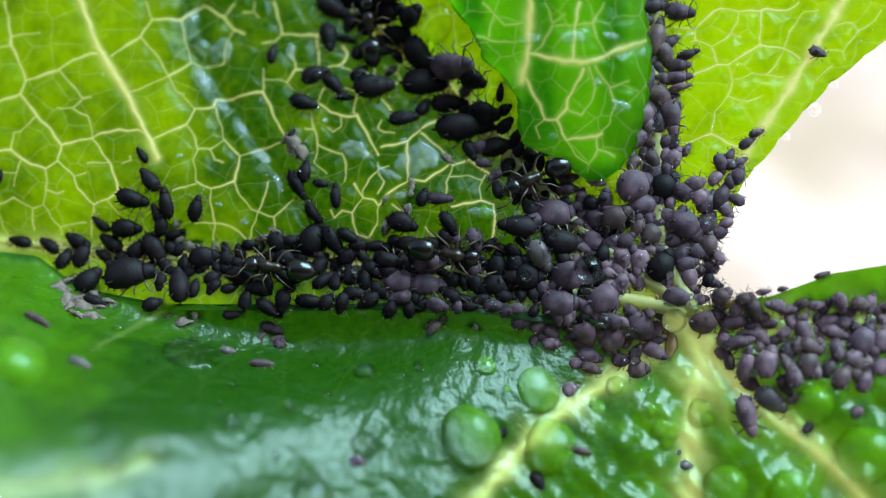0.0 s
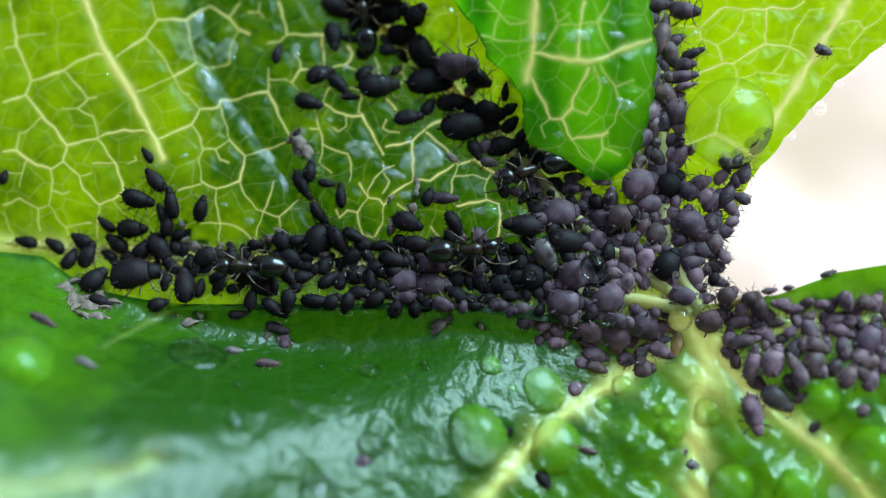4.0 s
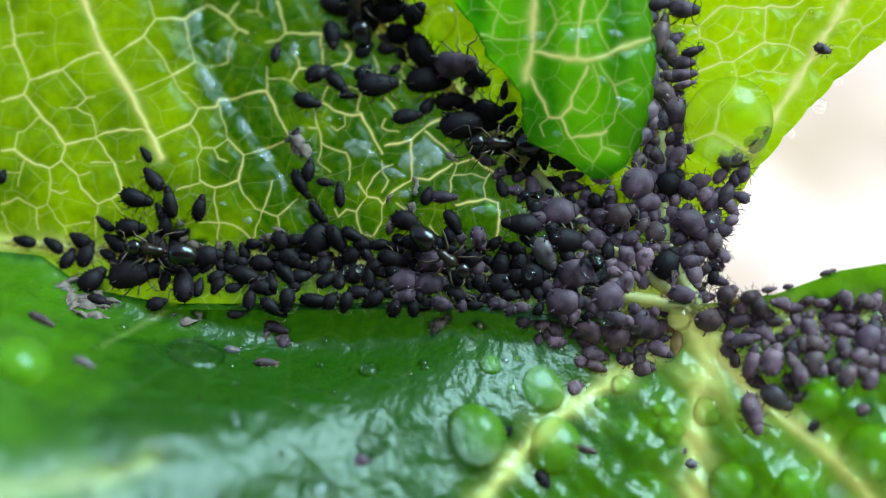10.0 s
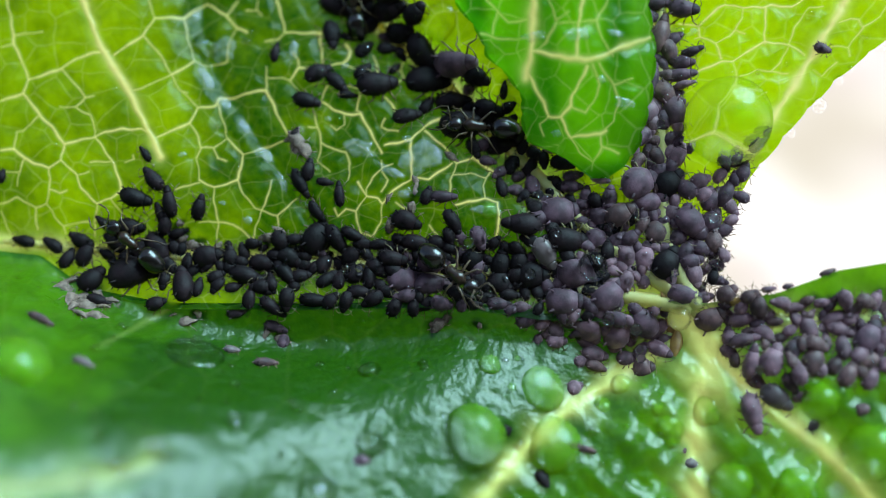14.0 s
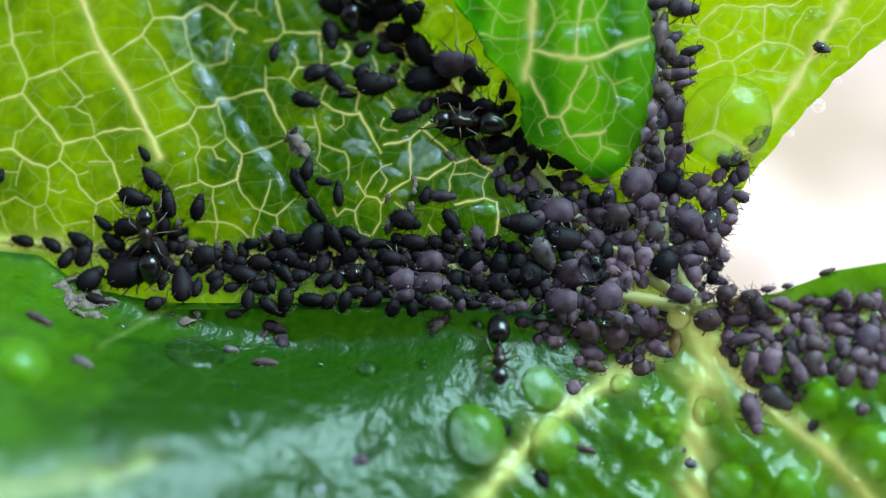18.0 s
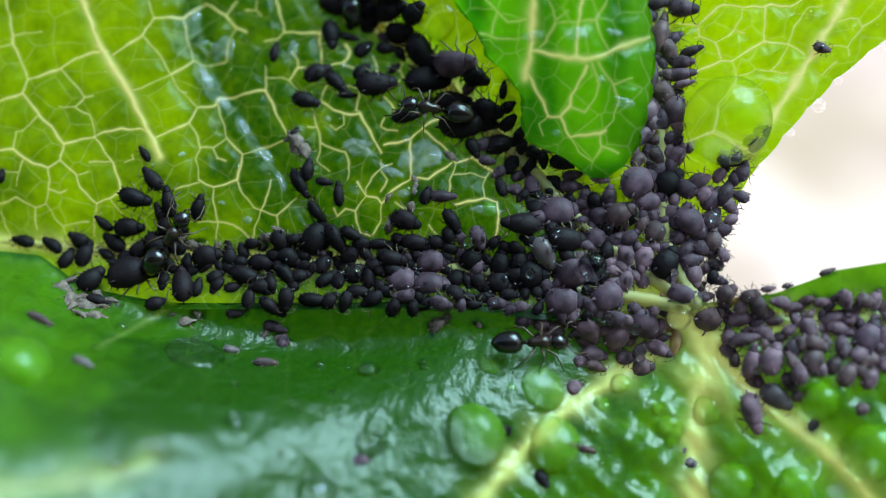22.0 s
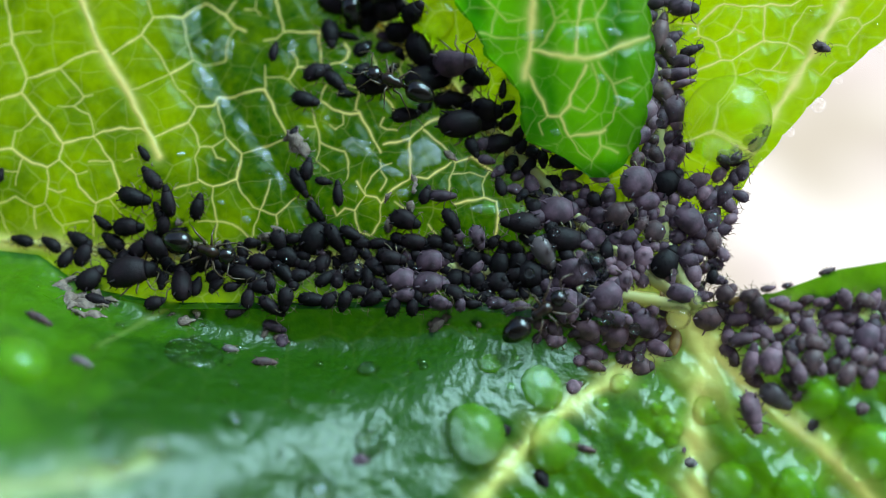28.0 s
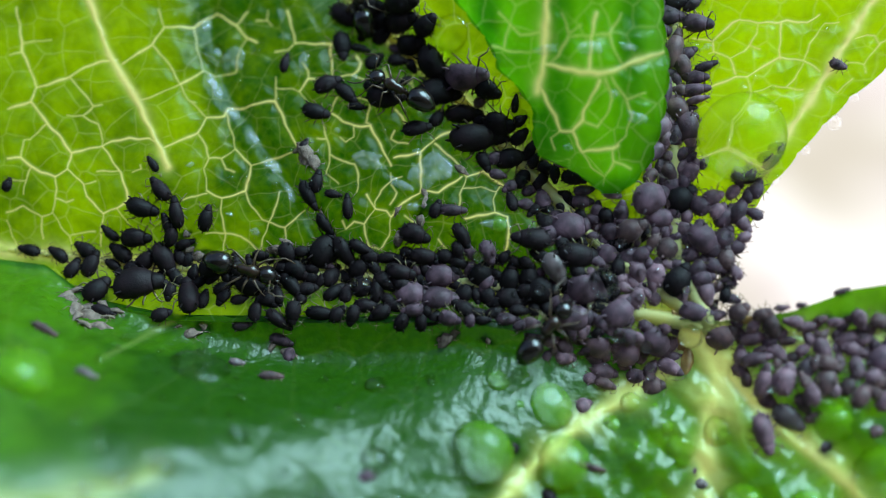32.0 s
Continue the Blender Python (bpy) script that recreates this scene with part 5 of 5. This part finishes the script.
water_drop(18.43, 6.95, 0.39, 1.00)
water_drop(17.07, 5.63, 0.25, 1.00)
water_drop(15.57, 4.19, 0.31, 1.00)
water_drop(19.40, 8.19, 0.25, 1.00)
water_drop(20.69, 10.29, 0.25, 1.00)
water_drop(21.28, 10.84, 0.19, 1.00)
water_drop(21.39, 9.68, 0.22, 1.00)
water_drop(19.94, 8.74, 0.19, 1.00)
water_drop(8.54, 6.86, 0.73, 0.35)
water_drop(2.25, 1.84, 0.45, 0.50)
water_drop(-4.22, 5.07, 0.57, 0.35)
water_drop(4.52, 6.21, 0.62, 0.40)
water_drop(15.48, 8.66, 0.14, 0.60)
water_drop(12.79, 11.11, 0.14, 0.60)
water_drop(-1.79, 2.69, 0.39, 0.40)
water_drop(-5.24, 6.43, 0.20, 0.60)
water_drop(-9.73, 1.30, 0.34, 0.40)
water_drop(-8.13, 5.46, 0.23, 0.50)
water_drop(5.19, -7.74, 0.24, 0.60)
water_drop(8.77, -8.58, 0.27, 0.60)
water_drop(9.75, -6.82, 0.27, 0.60)
water_drop(15.80, -7.79, 0.25, 0.60)
water_drop(15.23, -9.72, 0.22, 0.60)
water_drop(16.68, -10.36, 0.25, 0.60)
water_drop(12.35, -10.68, 0.22, 0.70)
water_drop(10.54, -7.07, 0.17, 0.90)
water_drop(12.09, -4.13, 0.17, 0.80)
water_drop(13.00, -6.03, 0.17, 0.80)
water_drop(19.14, -9.33, 0.44, 0.60)
water_drop(18.81, -6.64, 0.27, 0.60)
water_drop(-12.01, -4.54, 0.33, 0.50)
water_drop(-9.31, -7.81, 0.49, 0.50)
water_drop(-11.86, -8.62, 0.60, 0.50)
water_drop(-13.41, -9.09, 0.54, 0.50)
water_drop(-14.54, -9.38, 0.53, 0.50)
water_drop(3.77, -4.69, 0.16, 0.70)
water_drop(-0.67, -4.16, 0.14, 0.70)
water_drop(-4.03, -3.33, 0.17, 0.70)
water_drop(-6.87, -4.20, 0.17, 0.70)
water_drop(2.67, -4.41, 0.17, 0.70)
water_drop(4.86, -5.49, 0.19, 0.70)
water_bead(7.27, -0.99, 0.72, 0.90)
water_bead(11.47, -3.02, 0.59, 0.70)
water_bead(9.07, -3.45, 0.29, 1.00)
water_bead(7.97, -3.17, 0.32, 1.00)
water_bead(5.40, 0.43, 0.19, 1.00)
water_bead(4.34, -1.27, 0.27, 1.00)
water_bead(13.06, 1.37, 0.27, 0.90)
water_bead(-4.64, -1.34, 0.25, 0.90)
water_bead(15.40, -5.63, 0.21, 0.80)
water_bead(4.65, 2.28, 0.19, 1.00)
water_bead(11.24, -1.31, 0.19, 0.80)
water_bead(12.35, -2.38, 0.21, 0.80)
water_bead(1.38, 0.43, 0.27, 0.80)
water_bead(10.67, 5.96, 0.22, 0.90)
water_bead(-3.93, -1.34, 0.22, 0.90)
water_bead(9.78, -5.12, 0.21, 0.80)
water_bead(9.87, -5.84, 0.24, 0.90)
water_bead(2.58, -2.66, 0.16, 0.80)
water_bead(8.39, 1.11, 0.22, 0.90)
fine_verts, fine_faces = [], []
ball = dome_mesh(0.6, 0.03, 18, 12)
ball_verts, ball_faces = [q.co.copy() for q in ball.verts], [[q.index for q in f.verts] for f in ball.faces]
ball.free()
for _ in range(420):
    if random.random() < 0.68:
        x = random.uniform(-22, 21)
        z = float(crease(x)) - random.uniform(0.6, 10.5)
    else:
        x, z = random.uniform(-20, 20), random.uniform(1.5, 12)
        if x > edge_x(z) - 0.4 or 3 < x < 10.5:
            continue
    r = random.choice((0.06, 0.08, 0.1, 0.13, 0.18, 0.26))
    m = on_leaf(x, z, random.uniform(0, 360), 0.12) @ Matrix.Scale(r, 4)
    k = len(fine_verts)
    fine_verts += [m @ q for q in ball_verts]
    fine_faces += [[k + i for i in f] for f in ball_faces]
for x, z, size, wide, lift in random.sample([o for o in sitting if o[0] > -8], 420):
    m = on_leaf(x + random.uniform(-0.2, 0.2) * size, z + random.uniform(-0.2, 0.2) * size, 0, lift + 0.5 * size) @ Matrix.Scale(random.choice((0.06, 0.09, 0.12, 0.2)), 4)
    k = len(fine_verts)
    fine_verts += [m @ q for q in ball_verts]
    fine_faces += [[k + i for i in f] for f in ball_faces]
me = bpy.data.meshes.new("fine_droplets")
me.from_pydata(fine_verts, [], fine_faces)
me.polygons.foreach_set("use_smooth", [True] * len(me.polygons))
me.materials.append(WATER)
tagged(new("fine_droplets", me), "fine scattered water droplets wetting the leaf", "water droplets", kind="stuff")
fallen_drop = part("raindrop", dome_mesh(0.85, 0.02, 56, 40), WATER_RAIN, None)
fallen_drop.scale = (2.2, 2.2, 2.2)
tagged(fallen_drop, "large clear raindrop falling onto the leaf", "water drop", "water drops on the leaf")


# ---- shed skins ----
husk_mesh = []


def husk(x, z, length, heading):
    """A crumpled, empty aphid skin."""
    if len(husk_mesh) < 3:
        k = len(husk_mesh)
        bm = spun([(-0.5, 0.03, 0.02, 0.08), (-0.35, 0.16, 0.08, 0.1), (-0.1, 0.22, 0.12, 0.14), (0.1, 0.19, 0.1, 0.12), (0.3, 0.12, 0.06, 0.1), (0.5, 0.03, 0.02, 0.06)], 12)
        for q in bm.verts:
            q.co += 0.13 * noise.noise_vector(q.co * 4 + Vector((k * 3.1, 0, 0))) + 0.07 * noise.noise_vector(q.co * 13 + Vector((0, k * 5.3, 0)))
        for i in range(5):
            a = i * 1.3 + k
            tube([(0.2 * math.cos(a), 0.1 * math.sin(a), 0.1), (0.4 * math.cos(a), 0.35 * math.sin(a), 0.16), (0.5 * math.cos(a + 0.4), 0.5 * math.sin(a), 0.02)], [0.02, 0.015, 0.01], 4, bm)
        ob = part("shed_skin", scaled(bm, MM), HUSK, None)
        husk_mesh.append(ob.data)
    else:
        ob = share("shed_skin", random.choice(husk_mesh), None)
    ob.matrix_basis = on_leaf(x, z, heading, 0.05, random.uniform(-30, 30)) @ Matrix.Scale(0.75 * length, 4)
    return tagged(ob, "crumpled pale grey shed aphid skin", "shed skin", "shed skins on the leaf")


husk(-18.44, -1.70, 1.6, 20)
husk(-18.43, -2.51, 1.8, 70)
husk(-17.57, -2.92, 1.7, -20)
husk(-17.17, -2.25, 1.6, 100)
husk(-16.52, -2.75, 1.7, 10)
husk(-17.61, -3.34, 1.4, -50)
husk(-18.95, -1.92, 1.4, 40)
husk(-16.91, -3.36, 1.5, 0)
husk(-12.49, -3.69, 1.8, 20)
husk(-12.04, -3.25, 1.4, -30)
husk(-8.76, -4.26, 1.4, 60)
husk(-7.91, -4.63, 1.5, -20)
husk(-12.39, 0.22, 1.7, 10)
husk(-12.95, 0.62, 1.5, 50)
husk(-8.52, 0.62, 1.7, 5)
husk(-8.03, 0.78, 1.3, -40)
husk(-0.21, -3.75, 1.9, 55)
husk(0.21, -3.33, 1.4, 70)
husk(-7.20, 5.32, 2.0, -50)
husk(-6.85, 4.85, 1.8, -65)
husk(-2.58, 1.25, 1.6, 70)
husk(-1.52, 2.08, 1.3, 90)
husk(-1.32, 2.84, 1.2, 80)
husk(4.02, 5.02, 1.6, 50)
husk(3.47, 5.37, 1.5, 20)
husk(-17.84, -2.50, 1.41, 20)
husk(-18.76, -2.08, 1.24, -30)
husk(-16.74, -2.99, 1.12, 10)
husk(-18.15, -2.88, 1.22, 60)
husk(-13.17, 1.31, 1.14, 30)
husk(-7.28, 4.92, 1.42, -60)
husk(-8.60, 0.45, 1.13, 10)
husk(-11.33, 0.03, 1.14, 40)
husk(-11.92, -3.34, 1.12, 20)
husk(-0.39, -3.66, 1.23, 40)
husk(1.83, -3.73, 1.22, -30)
husk(-2.63, 2.49, 0.84, 60)
husk(-1.32, 3.34, 0.84, -60)
husk(12.25, -5.50, 0.66, 40)
husk(-7.67, 5.50, 0.86, 20)
husk(-6.36, 2.44, 0.85, -50)
husk(7.42, -7.63, 0.71, 30)
husk(0.45, 4.54, 1.13, -40)
husk(4.54, 4.97, 1.41, 50)
husk(-13.31, -3.34, 0.67, 20)
husk(-15.97, -2.92, 0.84, 0)


# ---- honeydew and painted wet highlights ----
film_mesh = []


def honeydew(x, z, half_long, half_wide, heading, depth):
    """A thin crinkled film of honeydew, also painted wet sheen, half_long along the heading."""
    if len(film_mesh) < 4:
        k = len(film_mesh)
        bm = bmesh.new()
        rings = [[bm.verts.new((0, 0, 0.05))]]
        for r in (0.25, 0.5, 0.75, 0.92, 1.0):
            ring = []
            for i in range(28):
                a = 2 * math.pi * i / 28
                c, s = math.cos(a), math.sin(a)
                edge = 1 + 0.45 * noise.noise(Vector((1.6 * c + 7 * k, 1.6 * s, 0.3))) + 0.18 * noise.noise(Vector((5 * c, 5 * s, 3.0 * k)))
                rise = 0.06 * (1 - r * r) + (0.05 * noise.noise(Vector((4 * r * c, 4 * r * s, 9.0 * k))) if r < 0.95 else -0.04)
                ring.append(bm.verts.new((edge * r * c, edge * r * s, rise)))
            rings.append(ring)
        for i in range(28):
            bm.faces.new((rings[0][0], rings[1][i], rings[1][(i + 1) % 28]))
            for p, q in zip(rings[1:], rings[2:]):
                bm.faces.new((p[i], q[i], q[(i + 1) % 28], p[(i + 1) % 28]))
        ob = part("honeydew_film", scaled(bm, MM), FILM, None)
        film_mesh.append(ob.data)
    else:
        ob = share("honeydew_film", film_mesh[int(abs(x * 17)) % 4], None)
    e = 0.5
    sx, sz = (float(depth(x + e, z) - depth(x - e, z)) / (2 * e), float(depth(x, z + e) - depth(x, z - e)) / (2 * e))
    n = Vector((sx, -1.0, sz)).normalized()
    ahead = Vector((math.cos(radians(heading)), 0, math.sin(radians(heading))))
    ahead = (ahead - n * ahead.dot(n)).normalized()
    at = Vector((x, float(depth(x, z)), z)) + n * 0.22
    ob.matrix_basis = Matrix.Translation(at * MM) @ Matrix((ahead, n.cross(ahead), n)).transposed().to_4x4() @ Matrix.Diagonal((half_long, half_wide, 1.0, 1))
    return tagged(ob, "thin milky film of honeydew and painted wet sheen on the leaf", "honeydew", "honeydew films on the leaf")


honeydew(-4.16, 5.02, 0.50, 0.70, 80, leaf_y)
honeydew(-1.05, 4.43, 1.0, 0.85, 30, leaf_y)
honeydew(-2.59, 3.78, 0.25, 0.84, 60, leaf_y)
honeydew(-1.88, 2.65, 0.22, 0.36, 80, leaf_y)
honeydew(2.15, 1.88, 0.25, 0.70, 90, leaf_y)
# The next six paint the bright wet highlights along the fold.
honeydew(-12.77, 11.91, 0.28, 0.34, 100, leaf_y)
honeydew(-12.10, 8.63, 0.67, 0.31, -62, leaf_y)
honeydew(-11.11, 7.22, 0.45, 0.28, -55, leaf_y)
honeydew(-10.08, 6.06, 0.45, 0.25, -58, leaf_y)
honeydew(-8.95, 4.55, 0.56, 0.31, -55, leaf_y)
honeydew(-8.08, 3.25, 0.53, 0.22, -70, leaf_y)
honeydew(-9.71, 1.41, 0.22, 0.22, 0, leaf_y)
honeydew(-13.08, 4.66, 0.17, 0.31, 80, leaf_y)
honeydew(-10.98, 2.25, 0.20, 0.14, 0, leaf_y)
honeydew(-6.86, 2.26, 0.20, 0.31, 60, leaf_y)
honeydew(12.39, 10.64, 0.31, 0.20, 40, leaf_y)
honeydew(-5.75, 6.44, 0.17, 0.17, 0, leaf_y)
honeydew(-2.58, 1.11, 0.22, 0.31, 70, leaf_y)
honeydew(-11.07, 10.12, 0.67, 0.62, 0, leaf_y)
honeydew(-4.95, 9.19, 0.20, 0.17, 0, leaf_y)
honeydew(-7.57, 10.09, 0.56, 0.25, 80, leaf_y)
honeydew(-1.76, 5.35, 0.22, 0.25, 0, leaf_y)
honeydew(8.61, 6.99, 0.31, 0.67, 70, lobe_y)
honeydew(4.35, 10.03, 0.22, 0.62, 95, lobe_y)
honeydew(6.33, 10.06, 0.31, 0.67, 90, lobe_y)
honeydew(7.50, 8.05, 0.20, 0.22, 0, lobe_y)
honeydew(8.11, 10.18, 0.17, 0.50, 80, lobe_y)
honeydew(5.52, 5.58, 0.22, 0.20, 0, lobe_y)


# ---- what moves ----
def ant_rows(rows, lift):
    """Seconds, place of the chest on the blade and heading."""
    return [(t, on_leaf(x, z, h, lift)) for t, x, z, h in rows]


def motions():
    a_rows = [
        (0, 4.54, 3.16, 205), (3, 4.22, 3.41, 200), (6, 3.49, 3.53, 195), (9, 2.99, 4.07, 188), (10, 2.63, 4.81, 176), (11, 2.04, 5.22, 170), (12, 1.45, 5.55, 166),
        (13, 1.37, 5.85, 170), (14, 1.47, 5.60, 175), (17, 1.02, 5.77, 174), (19, 0.57, 5.77, 178), (20, 0.29, 6.00, 176), (21, 0.01, 6.26, 168), (22, -0.81, 6.43, 170),
        (23, -0.85, 6.36, 168), (25.5, -0.84, 6.44, 165), (27.5, -1.62, 7.32, 160), (28, -2.61, 7.78, 155), (29, -3.14, 7.96, 152), (30, -3.02, 7.87, 152), (31, -2.89, 7.88, 148),
        (32, -3.06, 8.17, 148)]
    b_rows = [
        (0, 0.79, -0.11, -10), (3, 1.46, 0.23, 6), (6, 1.22, -0.04, -5), (7, 0.85, -0.12, -15), (8, 0.79, -0.41, -25), (9, 0.72, -0.51, -35), (10, 0.32, -0.44, -40),
        (11, 0.26, -0.54, -42), (12, 0.36, -1.32, -37), (13, 0.82, -1.41, -32), (14, 0.70, -1.67, -40), (15.5, 1.13, -3.74, -75), (17, 1.73, -5.48, -94), (18, 2.52, -5.88, -95),
        (19, 3.03, -6.00, -78), (20, 3.62, -5.42, -36), (21, 4.22, -5.44, -18), (22, 4.57, -4.95, 3), (23, 4.81, -4.94, 1), (24, 4.78, -4.69, 11), (25.5, 4.67, -4.59, 12),
        (27.5, 4.82, -3.16, 32), (28, 4.81, -3.04, 37), (29, 4.84, -3.00, 45), (30, 4.72, -2.81, 52), (31, 4.73, -2.86, 58), (32, 4.72, -3.00, 50)]
    c_rows = [
        (0, -8.17, -1.16, 172), (2, -8.63, -1.12, 175), (3, -9.22, -1.22, 178), (6, -11.33, -0.90, 175), (7, -12.32, -0.90, 177), (8, -13.19, -0.98, 178), (9, -13.44, -0.78, 170),
        (10, -14.26, -0.13, 172), (11, -15.26, -0.13, 172), (12, -15.85, 0.12, 165), (13, -15.76, 0.50, 150), (14, -15.44, 0.51, 140), (17, -14.87, 0.55, 110), (19, -14.11, 0.84, 82),
        (20, -13.94, 0.89, 75), (21, -13.41, 0.93, 59), (22, -13.25, 0.79, 55), (23, -12.87, 0.71, 39), (24, -12.40, 0.64, 30), (25, -12.05, 1.21, 50), (25.5, -11.74, 1.45, 46),
        (27.5, -11.44, 0.42, -9), (28, -11.41, -0.17, -17), (29, -11.41, 0.05, -8), (30, -11.20, -0.36, -19), (31, -10.61, -0.35, -20), (32, -9.78, -0.68, -15)]
    d_rows = [
        (0, -3.12, 11.70, 95), (3, -3.67, 12.22, 96), (6, -3.63, 12.38, 98), (9, -3.84, 12.59, 98), (12, -3.87, 12.88, 96), (14, -4.01, 13.16, 96), (19, -4.27, 13.73, 95),
        (23, -4.18, 13.98, 92), (32, -4.18, 13.98, 92)]
    for ant, rows, lift in ((ant_a, a_rows, 1.25), (ant_b, b_rows, 1.2), (ant_c, c_rows, 1.2), (ant_d, d_rows, 1.2)):
        walk(ant, ant_rows(rows, lift))
        legs = [o for o in ant.children if o.name.startswith("leg")]
        for i, leg in enumerate(legs):
            base = leg.matrix_basis.copy()
            swing = []
            for k in range(65):
                t = k * 0.5
                x0, x1 = (np.interp(s, [r[0] for r in rows], [r[1] for r in rows]) for s in (t - 0.3, t + 0.3))
                z0, z1 = (np.interp(s, [r[0] for r in rows], [r[2] for r in rows]) for s in (t - 0.3, t + 0.3))
                pace = min(1.0, 0.15 + math.hypot(x1 - x0, z1 - z0) * 2.0)
                a = 15 * pace * math.sin(5.1 * t + math.pi * (i % 2) + i)
                swing.append((t, base @ pose(0, 0, 0, 4 * pace * math.cos(5.1 * t + i), 0, a)))
            walk(leg, swing)
        for i, feeler in enumerate([o for o in ant.children_recursive if o.name.startswith("antenna")]):
            walk(feeler, [(k * 0.5, pose(0, 0, 0, 0, 5 * math.sin(k * 1.9 + i), 7 * math.sin(k * 1.3 + 2 * i))) for k in range(65)])
    rest = on_leaf(13.92, 6.23, 20, 0.2)
    high = Matrix.Translation((0.02, -0.01, 0.25)) @ rest
    near = Matrix.Translation((0.0042, -0.0035, 0.0034)) @ rest
    walk(fallen_drop, [(0.0, high), (2.57, high), (2.7, near), (2.8, rest), (32.0, rest)])


motions()
